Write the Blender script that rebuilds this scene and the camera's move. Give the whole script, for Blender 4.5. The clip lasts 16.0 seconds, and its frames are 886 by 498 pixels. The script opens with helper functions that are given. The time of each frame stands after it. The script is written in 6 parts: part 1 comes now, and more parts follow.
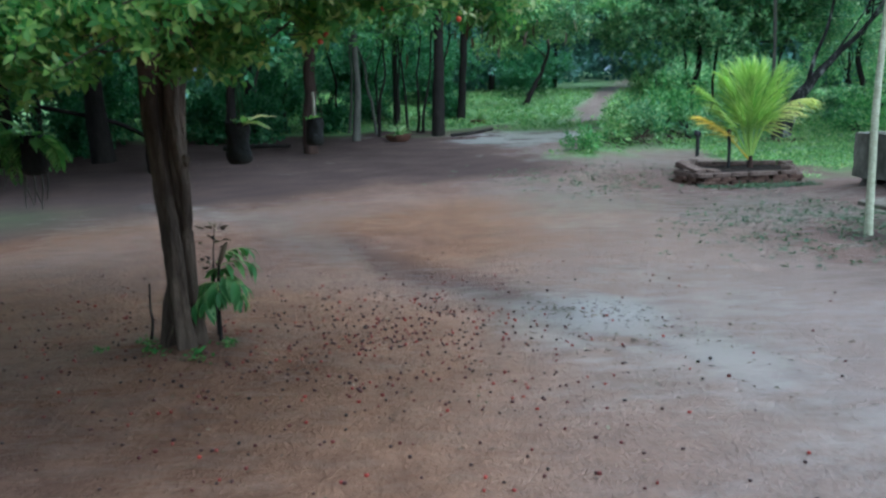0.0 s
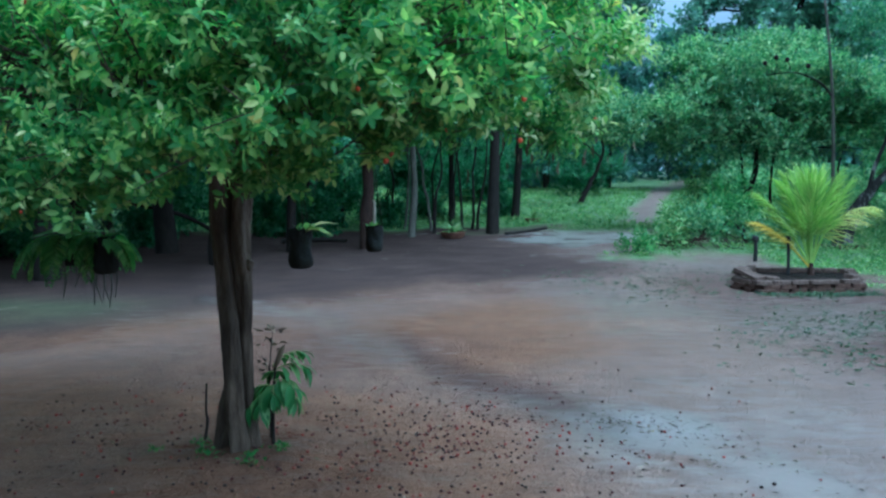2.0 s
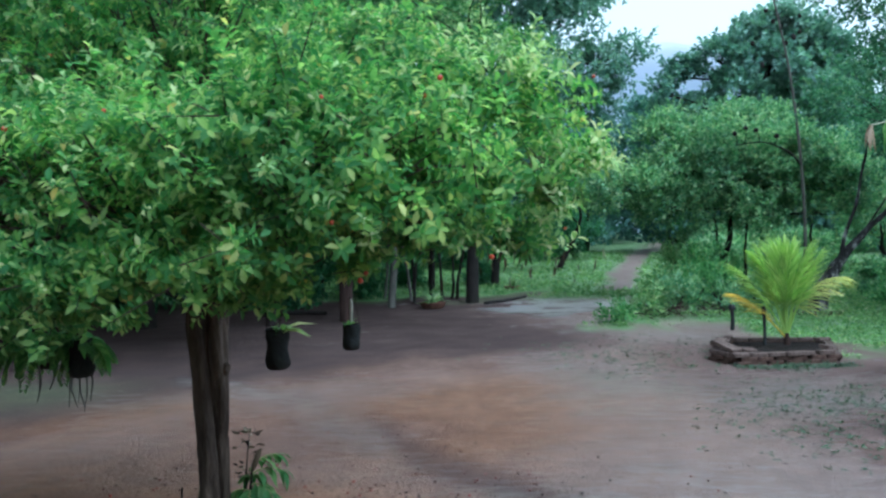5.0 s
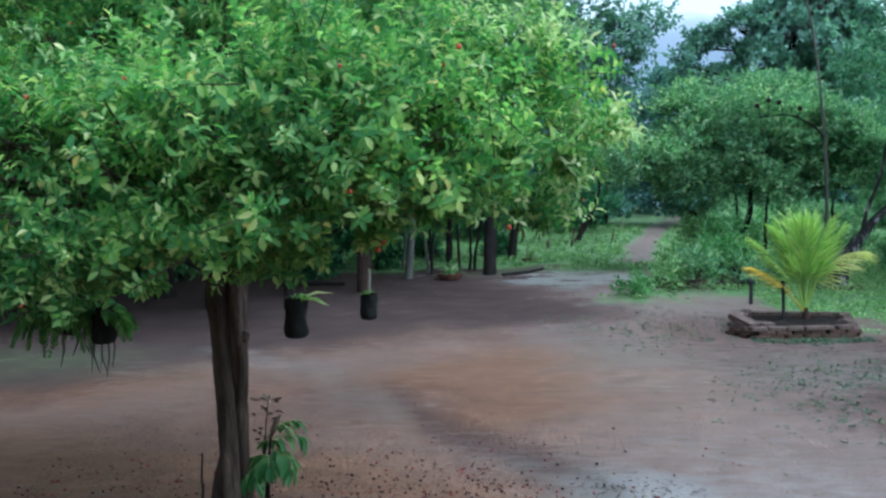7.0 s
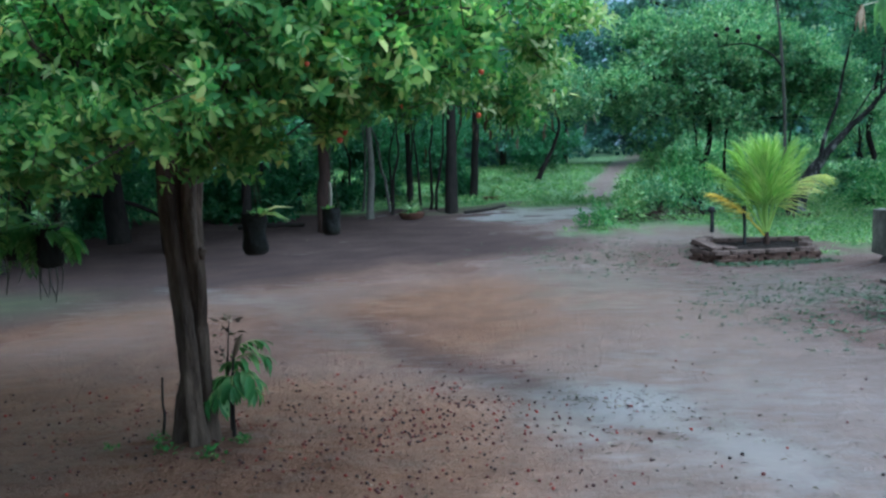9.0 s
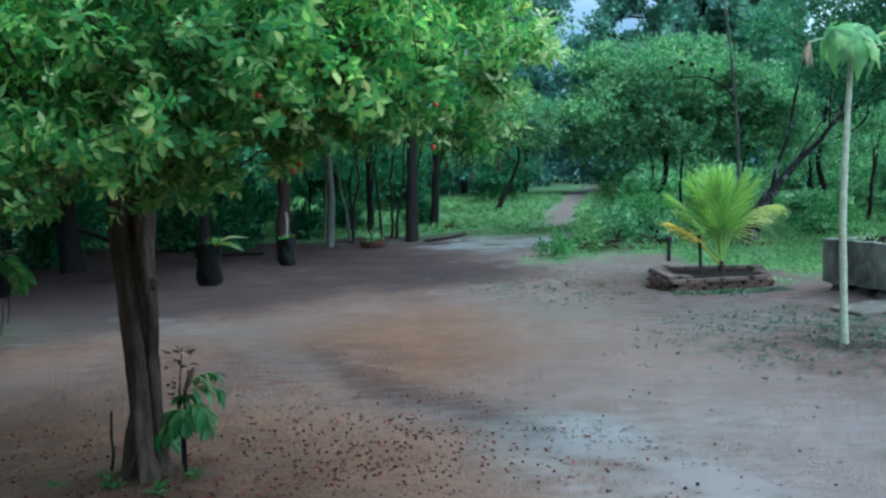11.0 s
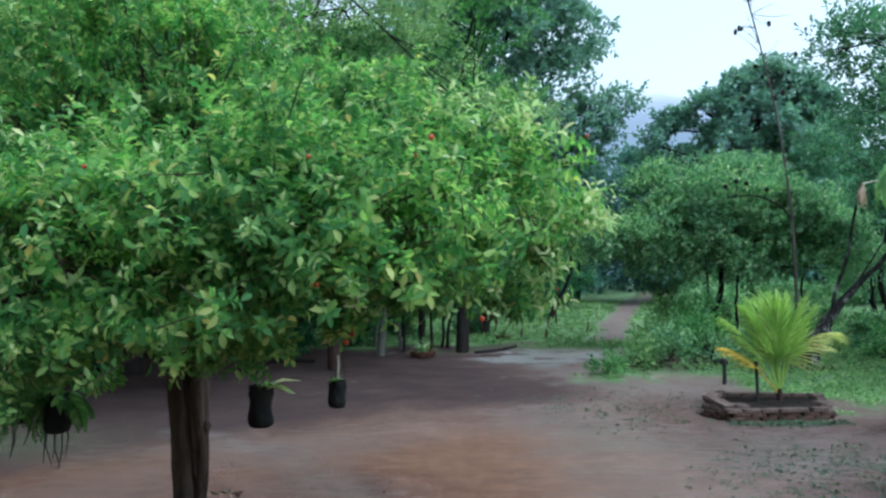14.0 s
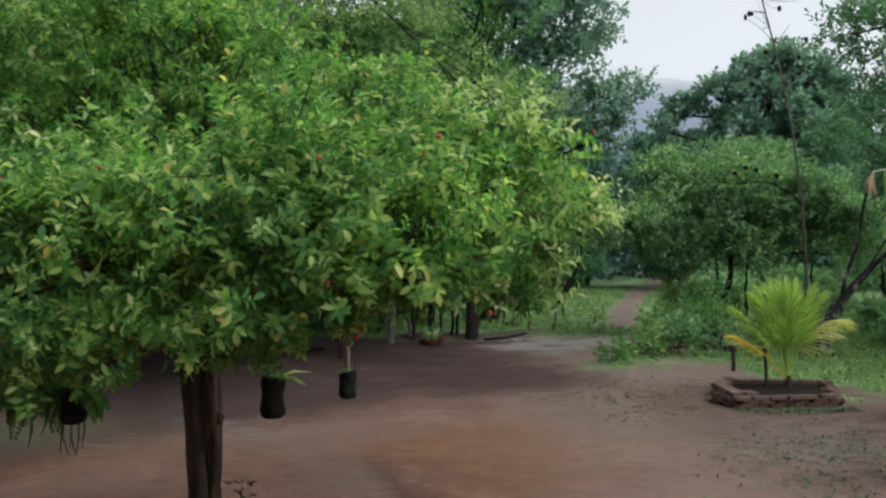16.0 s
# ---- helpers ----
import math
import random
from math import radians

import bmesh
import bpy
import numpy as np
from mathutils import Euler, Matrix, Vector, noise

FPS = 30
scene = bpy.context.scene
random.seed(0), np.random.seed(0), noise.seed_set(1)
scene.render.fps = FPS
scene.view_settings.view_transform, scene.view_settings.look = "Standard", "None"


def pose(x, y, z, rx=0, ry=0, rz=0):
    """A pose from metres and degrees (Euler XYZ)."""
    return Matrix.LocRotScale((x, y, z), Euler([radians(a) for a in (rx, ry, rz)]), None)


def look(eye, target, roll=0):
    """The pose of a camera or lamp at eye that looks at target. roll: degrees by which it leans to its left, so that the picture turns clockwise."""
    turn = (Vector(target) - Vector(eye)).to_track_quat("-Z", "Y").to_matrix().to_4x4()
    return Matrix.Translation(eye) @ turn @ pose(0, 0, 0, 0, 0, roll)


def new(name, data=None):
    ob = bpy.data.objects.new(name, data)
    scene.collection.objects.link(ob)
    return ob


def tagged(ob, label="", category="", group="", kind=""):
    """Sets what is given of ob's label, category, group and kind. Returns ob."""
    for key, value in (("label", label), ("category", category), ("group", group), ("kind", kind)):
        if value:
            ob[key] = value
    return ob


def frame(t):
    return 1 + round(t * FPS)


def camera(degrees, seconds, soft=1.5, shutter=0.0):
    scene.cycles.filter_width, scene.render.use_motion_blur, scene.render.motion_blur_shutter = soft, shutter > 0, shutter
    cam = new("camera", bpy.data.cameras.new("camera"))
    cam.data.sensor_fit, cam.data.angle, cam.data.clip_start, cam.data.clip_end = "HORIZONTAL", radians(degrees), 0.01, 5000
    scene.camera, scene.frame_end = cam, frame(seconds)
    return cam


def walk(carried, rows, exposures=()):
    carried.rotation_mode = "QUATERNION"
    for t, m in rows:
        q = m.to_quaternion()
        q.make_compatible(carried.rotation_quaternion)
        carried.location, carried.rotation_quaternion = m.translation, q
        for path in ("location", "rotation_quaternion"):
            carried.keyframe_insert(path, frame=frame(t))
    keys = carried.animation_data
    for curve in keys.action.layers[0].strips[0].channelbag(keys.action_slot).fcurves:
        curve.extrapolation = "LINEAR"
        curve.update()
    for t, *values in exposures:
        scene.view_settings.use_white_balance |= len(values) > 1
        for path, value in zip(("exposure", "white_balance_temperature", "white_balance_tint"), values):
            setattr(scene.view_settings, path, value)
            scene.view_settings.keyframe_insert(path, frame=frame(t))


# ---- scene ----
cam = camera(57.0, 16.0, soft=2.5)
PATH = [
    (0, (0.152, -0.068, 1.665), (0.12, 1.893, 1.274), -1.5),
    (0.5, (0.149, -0.027, 1.606), (0.076, 1.934, 1.223), 1.0),
    (1, (0.139, -0.042, 1.635), (-0.015, 1.924, 1.305), -0.6),
    (1.5, (0.121, -0.058, 1.686), (-0.061, 1.917, 1.428), -1.4),
    (2, (0.124, -0.083, 1.773), (-0.031, 1.904, 1.609), -0.4),
    (2.5, (0.123, -0.113, 1.857), (-0.037, 1.879, 1.784), -1.2),
    (3, (0.122, -0.129, 1.897), (-0.036, 1.864, 1.846), -1.3),
    (3.5, (0.126, -0.127, 1.929), (-0.038, 1.866, 1.897), -1.1),
    (4, (0.139, -0.137, 1.989), (-0.002, 1.858, 1.984), -1.6),
    (4.2, (0.147, -0.137, 2.009), (0.027, 1.859, 1.998), -1.2),
    (6.3, (0.17, -0.141, 2.045), (0.073, 1.856, 2.022), -0.9),
    (6.5, (0.163, -0.15, 2.038), (0.044, 1.846, 1.986), 0.2),
    (7, (0.166, -0.148, 2.028), (0.015, 1.844, 1.943), -0.7),
    (7.5, (0.146, -0.097, 2.047), (-0.269, 1.858, 1.992), -1.9),
    (8, (0.142, -0.02, 1.986), (-0.09, 1.965, 1.916), -1.2),
    (8.5, (0.126, 0.027, 1.839), (0.023, 2.018, 1.675), -1.4),
    (8.7, (0.112, 0.042, 1.79), (0.031, 2.028, 1.573), -1.7),
    (10.8, (0.144, 0.017, 1.713), (0.164, 2.011, 1.563), -2.1),
    (11, (0.144, 0.052, 1.777), (0.183, 2.046, 1.628), -1.8),
    (11.5, (0.166, 0.078, 1.905), (0.263, 2.074, 1.827), -1.1),
    (12, (0.161, 0.065, 1.973), (0.152, 2.063, 1.891), -1.8),
    (12.5, (0.165, 0.028, 1.982), (0.118, 2.025, 1.898), -1.1),
    (13, (0.174, 0.022, 1.972), (0.121, 2.019, 1.862), -2.2),
    (13.5, (0.174, 0.002, 2.03), (0.119, 2.002, 2.014), -1.1),
    (14, (0.168, -0.038, 2.106), (0.084, 1.958, 2.201), -0.3),
    (14.5, (0.17, -0.064, 2.143), (0.089, 1.932, 2.242), -0.0),
    (15, (0.173, -0.088, 2.168), (0.083, 1.906, 2.294), -0.0),
    (15.5, (0.172, -0.092, 2.163), (0.069, 1.904, 2.241), -0.6),
    (16, (0.176, -0.096, 2.149), (0.069, 1.901, 2.21), -0.5),
]
EXPOSURES = [(0.0, 0.2, 4850, -4), (0.5, 0.17, 4520, -10), (1.0, 0.18, 4400, -11), (2.0, 0.18, 4230, -11), (3.5, 0.15, 4700, -4), (7.0, 0.15, 4820, -1), (7.5, 0.17, 4850, 0), (8.5, 0.15, 4700, -2), (11.0, 0.15, 4500, -11), (13.0, 0.13, 4750, -1), (14.0, -0.01, 5000, 0), (14.5, -0.17, 5000, 0), (15.1, -0.35, 5200, 3), (16.0, -0.43, 6200, 8)]
walk(cam, [(t, look(eye, target, roll)) for t, eye, target, roll in PATH], EXPOSURES)
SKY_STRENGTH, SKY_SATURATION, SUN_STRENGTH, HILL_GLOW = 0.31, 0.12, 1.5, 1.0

# ---- world, sun ----
world = bpy.data.worlds.new("world")
scene.world = world
world.use_nodes = True
wn, wl = world.node_tree.nodes, world.node_tree.links
wn.clear()
sky = wn.new("ShaderNodeTexSky")
sky.sky_type, sky.sun_disc = "NISHITA", False
sky.sun_elevation, sky.sun_rotation = radians(70), radians(120)
sky.air_density, sky.dust_density, sky.ozone_density = 1.0, 4.0, 1.0
grey = wn.new("ShaderNodeHueSaturation")
grey.inputs["Saturation"].default_value = SKY_SATURATION
back = wn.new("ShaderNodeBackground")
back.inputs["Strength"].default_value = SKY_STRENGTH
wout = wn.new("ShaderNodeOutputWorld")
wl.new(sky.outputs[0], grey.inputs["Color"])
wl.new(grey.outputs[0], back.inputs["Color"])
wl.new(back.outputs[0], wout.inputs[0])

sun_data = bpy.data.lights.new("sun", "SUN")
sun_data.energy, sun_data.angle, sun_data.color = SUN_STRENGTH, radians(60), (1.0, 0.98, 0.95)
sun = new("sun", sun_data)
sun.matrix_world = look((26, -22, 50), (0, 6, 0))


# ---- materials ----
def base_material(name):
    m = bpy.data.materials.new(name)
    m.use_nodes = True
    nt = m.node_tree
    return m, nt.nodes, nt.links, nt.nodes["Principled BSDF"]


def ramp(nodes, links, source, stops):
    r = nodes.new("ShaderNodeValToRGB")
    el = r.color_ramp.elements
    el[0].position, el[0].color = stops[0][0], (*stops[0][1], 1)
    el[1].position, el[1].color = stops[-1][0], (*stops[-1][1], 1)
    for pos, col in stops[1:-1]:
        e = el.new(pos)
        e.color = (*col, 1)
    links.new(source, r.inputs[0])
    return r


def noise_node(nodes, links, scale, detail=4.0, rough=0.55, stretch=(1, 1, 1), space="Object"):
    tc = nodes.new("ShaderNodeTexCoord")
    mp = nodes.new("ShaderNodeMapping")
    mp.inputs["Scale"].default_value = stretch
    n = nodes.new("ShaderNodeTexNoise")
    n.inputs["Scale"].default_value, n.inputs["Detail"].default_value = scale, detail
    n.inputs["Roughness"].default_value = rough
    links.new(tc.outputs[space], mp.inputs[0])
    links.new(mp.outputs[0], n.inputs["Vector"])
    return n


def mixed(nodes, links, kind, factor, a, b):
    m = nodes.new("ShaderNodeMix")
    m.data_type, m.blend_type = "RGBA", kind
    for socket, value in ((m.inputs[0], factor), (m.inputs[6], a), (m.inputs[7], b)):
        if isinstance(value, (int, float)):
            socket.default_value = value
        elif isinstance(value, tuple):
            socket.default_value = (*value, 1)
        else:
            links.new(value, socket)
    return m.outputs[2]


def rough_surface(name, stops, scale, bump=0.3, roughness=0.8, stretch=(1, 1, 1), fine=6.0, metallic=0.0, distance=0.02):
    """Two scales of colour noise, fine relief."""
    m, n, l, b = base_material(name)
    big = noise_node(n, l, scale, 5, 0.6, stretch)
    small = noise_node(n, l, scale * fine, 4, 0.65, stretch)
    r = ramp(n, l, big.outputs[0], stops)
    r2 = ramp(n, l, small.outputs[0], [(0.3, (0.6, 0.6, 0.6)), (0.7, (1.25, 1.25, 1.25))])
    col = mixed(n, l, "MULTIPLY", 0.8, r.outputs[0], r2.outputs[0])
    l.new(col, b.inputs["Base Color"])
    b.inputs["Roughness"].default_value, b.inputs["Metallic"].default_value = roughness, metallic
    b.inputs["Specular IOR Level"].default_value = 0.5 - 0.38 * roughness
    bp = n.new("ShaderNodeBump")
    bp.inputs["Strength"].default_value, bp.inputs["Distance"].default_value = bump, distance
    l.new(small.outputs[0], bp.inputs["Height"])
    l.new(bp.outputs[0], b.inputs["Normal"])
    return m


def leaf_material(name, stops, roughness=0.42, through_light=0.3, patch=0.6, gloss=0.25):
    """Leaves: each one its own green, larger patches lighter or darker, light shining through."""
    m, n, l, b = base_material(name)
    geo = n.new("ShaderNodeNewGeometry")
    r = ramp(n, l, geo.outputs["Random Per Island"], stops)
    big = noise_node(n, l, patch, 3, 0.5)
    r2 = ramp(n, l, big.outputs[0], [(0.34, (0.6, 0.66, 0.66)), (0.66, (1.32, 1.26, 1.12))])
    col = mixed(n, l, "MULTIPLY", 0.8, r.outputs[0], r2.outputs[0])
    l.new(col, b.inputs["Base Color"])
    b.inputs["Roughness"].default_value = roughness
    b.inputs["Specular IOR Level"].default_value = gloss
    tr = n.new("ShaderNodeBsdfTranslucent")
    warm = mixed(n, l, "MULTIPLY", 1.0, col, (1.02, 1.25, 0.72))
    l.new(warm, tr.inputs["Color"])
    mx = n.new("ShaderNodeMixShader")
    mx.inputs[0].default_value = through_light
    l.new(b.outputs[0], mx.inputs[1])
    l.new(tr.outputs[0], mx.inputs[2])
    l.new(mx.outputs[0], n["Material Output"].inputs["Surface"])
    return m


LEAF_NEAR = leaf_material("leaf_fruit_tree", [(0.0, (0.074, 0.186, 0.068)), (0.4, (0.136, 0.278, 0.088)), (0.7, (0.222, 0.368, 0.110)), (0.86, (0.335, 0.465, 0.155)), (0.99, (0.49, 0.53, 0.21)), (1.0, (0.58, 0.44, 0.13))], 0.6, 0.6, 1.3, 0.14)
LEAF_PALE = leaf_material("leaf_pale", [(0.0, (0.155, 0.26, 0.11)), (0.5, (0.26, 0.385, 0.165)), (1.0, (0.45, 0.53, 0.28))], 0.5, 0.4, 0.8)
# deep woodland leaves darkened for shade, edge leaves brightened as their lit copy
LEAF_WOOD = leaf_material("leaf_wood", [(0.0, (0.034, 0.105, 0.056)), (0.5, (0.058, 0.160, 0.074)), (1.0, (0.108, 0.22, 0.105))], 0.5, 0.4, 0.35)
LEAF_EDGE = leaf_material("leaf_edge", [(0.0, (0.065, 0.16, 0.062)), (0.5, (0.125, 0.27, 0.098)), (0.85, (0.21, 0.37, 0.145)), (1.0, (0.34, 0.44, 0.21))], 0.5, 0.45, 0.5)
# mid greens hold some blue and paleness as painted haze
LEAF_MID = leaf_material("leaf_mid", [(0.0, (0.092, 0.188, 0.108)), (0.5, (0.185, 0.328, 0.178)), (0.82, (0.305, 0.446, 0.245)), (1.0, (0.46, 0.51, 0.32))], 0.5, 0.45, 0.75)
LEAF_DEEP = leaf_material("leaf_deep", [(0.0, (0.060, 0.140, 0.092)), (0.5, (0.110, 0.235, 0.150)), (0.85, (0.180, 0.320, 0.195)), (1.0, (0.28, 0.38, 0.24))], 0.5, 0.4, 0.55)
# broad and far leaves are bluer and greyer, haze put into their colour
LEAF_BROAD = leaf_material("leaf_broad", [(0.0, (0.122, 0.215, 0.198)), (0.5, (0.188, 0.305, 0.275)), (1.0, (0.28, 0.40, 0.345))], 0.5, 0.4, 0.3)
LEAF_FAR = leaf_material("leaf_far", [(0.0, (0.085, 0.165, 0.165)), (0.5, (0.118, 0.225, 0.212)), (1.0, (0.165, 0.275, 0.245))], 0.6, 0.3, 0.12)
WEED = leaf_material("weed_leaf", [(0.0, (0.095, 0.185, 0.075)), (0.5, (0.185, 0.315, 0.120)), (0.9, (0.33, 0.44, 0.20)), (1.0, (0.47, 0.45, 0.29))], 0.6, 0.35, 0.9)
FERN = leaf_material("fern_leaf", [(0.0, (0.085, 0.20, 0.06)), (0.6, (0.15, 0.30, 0.09)), (1.0, (0.28, 0.40, 0.14))], 0.5, 0.4, 3.0)
PALM = leaf_material("palm_leaf", [(0.0, (0.223, 0.374, 0.073)), (0.5, (0.363, 0.515, 0.117)), (1.0, (0.586, 0.655, 0.218))], 0.4, 0.35, 2.0)
PALM_TIRED = leaf_material("palm_tired", [(0.0, (0.30, 0.36, 0.09)), (0.5, (0.46, 0.49, 0.15)), (1.0, (0.60, 0.52, 0.16))], 0.45, 0.35, 2.0)
PALM_OLD = leaf_material("palm_yellow", [(0.0, (0.48, 0.34, 0.05)), (0.6, (0.65, 0.45, 0.06)), (1.0, (0.70, 0.55, 0.14))], 0.5, 0.3, 2.0)
PAPAYA = leaf_material("papaya_leaf", [(0.0, (0.20, 0.36, 0.15)), (0.6, (0.32, 0.50, 0.22)), (1.0, (0.48, 0.61, 0.30))], 0.5, 0.45, 7.0)
DRY_LEAF = leaf_material("dry_leaf", [(0.0, (0.22, 0.15, 0.10)), (0.6, (0.38, 0.28, 0.20)), (1.0, (0.5, 0.42, 0.33))], 0.8, 0.15, 5.0)
LITTER = leaf_material("litter", [(0.0, (0.03, 0.02, 0.017)), (0.5, (0.075, 0.05, 0.035)), (0.85, (0.11, 0.09, 0.045)), (1.0, (0.35, 0.30, 0.24))], 0.7, 0.0, 3.0)
FRUIT_DOWN = leaf_material("fallen_fruit", [(0.0, (0.014, 0.007, 0.006)), (0.45, (0.04, 0.012, 0.012)), (0.75, (0.11, 0.018, 0.016)), (1.0, (0.24, 0.03, 0.022))], 0.3, 0.0, 2.0)
FRUIT_RED = rough_surface("red_fruit", [(0.3, (0.22, 0.02, 0.012)), (0.7, (0.45, 0.075, 0.02))], 12, 0.05, 0.3)
BARK = rough_surface("bark_fruit_tree", [(0.32, (0.020, 0.013, 0.010)), (0.5, (0.066, 0.046, 0.033)), (0.68, (0.138, 0.100, 0.073))], 8, 0.9, 0.8, (1, 1, 0.22), 5, 0, 0.035)
BARK_DARK = rough_surface("bark_dark", [(0.3, (0.008, 0.007, 0.006)), (0.7, (0.027, 0.021, 0.018))], 4, 0.8, 0.85, (1, 1, 0.25), 5)
BARK_RED = rough_surface("bark_reddish", [(0.3, (0.022, 0.013, 0.011)), (0.7, (0.06, 0.034, 0.026))], 4, 0.8, 0.85, (1, 1, 0.25), 5)
BARK_PALE = rough_surface("bark_pale", [(0.3, (0.06, 0.056, 0.048)), (0.7, (0.14, 0.13, 0.11))], 4, 0.6, 0.85, (1, 1, 0.3), 5)
BARK_SPOT = rough_surface("bark_mottled", [(0.38, (0.012, 0.011, 0.010)), (0.53, (0.030, 0.027, 0.025)), (0.64, (0.23, 0.225, 0.21))], 6.0, 0.7, 0.85, (1, 1, 0.5), 5)
PAPAYA_STEM = rough_surface("papaya_stem", [(0.3, (0.30, 0.30, 0.20)), (0.7, (0.47, 0.47, 0.34))], 7, 0.5, 0.6, (1, 1, 1.6), 5)
SPROUT = leaf_material("sprout", [(0.0, (0.035, 0.06, 0.038)), (0.6, (0.065, 0.105, 0.060)), (1.0, (0.12, 0.16, 0.095))], 0.7, 0.2, 3.0)
TIP = leaf_material("young_tip", [(0.0, (0.22, 0.36, 0.12)), (0.6, (0.36, 0.47, 0.19)), (1.0, (0.54, 0.53, 0.28))], 0.55, 0.4, 2.0, 0.15)
SAPLING = leaf_material("sapling_leaf", [(0.0, (0.048, 0.135, 0.038)), (0.6, (0.092, 0.215, 0.058)), (1.0, (0.20, 0.32, 0.11))], 0.45, 0.4, 3.0)
SHOOT = rough_surface("green_shoot", [(0.3, (0.16, 0.24, 0.06)), (0.7, (0.3, 0.38, 0.11))], 9, 0.2, 0.5)
BRICK = rough_surface("old_brick", [(0.25, (0.022, 0.015, 0.013)), (0.5, (0.07, 0.038, 0.028)), (0.75, (0.13, 0.08, 0.06))], 6, 0.8, 0.85, (1, 1, 1), 7)
BRICK_TOP = rough_surface("weathered_brick", [(0.25, (0.045, 0.030, 0.025)), (0.5, (0.095, 0.062, 0.050)), (0.75, (0.16, 0.115, 0.095))], 6, 0.7, 0.85, (1, 1, 1), 7)
SOIL = rough_surface("dark_soil", [(0.3, (0.010, 0.007, 0.006)), (0.7, (0.030, 0.021, 0.016))], 10, 1.0, 0.95, (1, 1, 1), 6, 0, 0.04)
CONCRETE = rough_surface("weathered_concrete", [(0.34, (0.045, 0.046, 0.034)), (0.48, (0.13, 0.122, 0.10)), (0.66, (0.26, 0.245, 0.205))], 1.9, 0.5, 0.8, (1, 1, 0.6), 9)
SLAB = rough_surface("pale_slab", [(0.3, (0.08, 0.066, 0.052)), (0.7, (0.15, 0.128, 0.104))], 3, 0.5, 0.8, (1, 1, 1), 8)
STONE = rough_surface("base_stone", [(0.3, (0.05, 0.042, 0.036)), (0.7, (0.13, 0.11, 0.095))], 5, 0.8, 0.9)
BAG = rough_surface("black_bag", [(0.3, (0.006, 0.006, 0.006)), (0.6, (0.012, 0.012, 0.010)), (0.8, (0.026, 0.026, 0.016))], 14, 0.7, 0.75, (1, 1, 1), 3, 0, 0.02)
BLACK = rough_surface("black_post", [(0.3, (0.012, 0.012, 0.013)), (0.7, (0.03, 0.028, 0.027))], 8, 0.3, 0.6)
CORD = rough_surface("cord", [(0.3, (0.22, 0.2, 0.16)), (0.7, (0.35, 0.32, 0.26))], 30, 0.2, 0.8)
CLAY = rough_surface("clay_bowl", [(0.3, (0.07, 0.035, 0.025)), (0.7, (0.16, 0.075, 0.05))], 6, 0.4, 0.8)


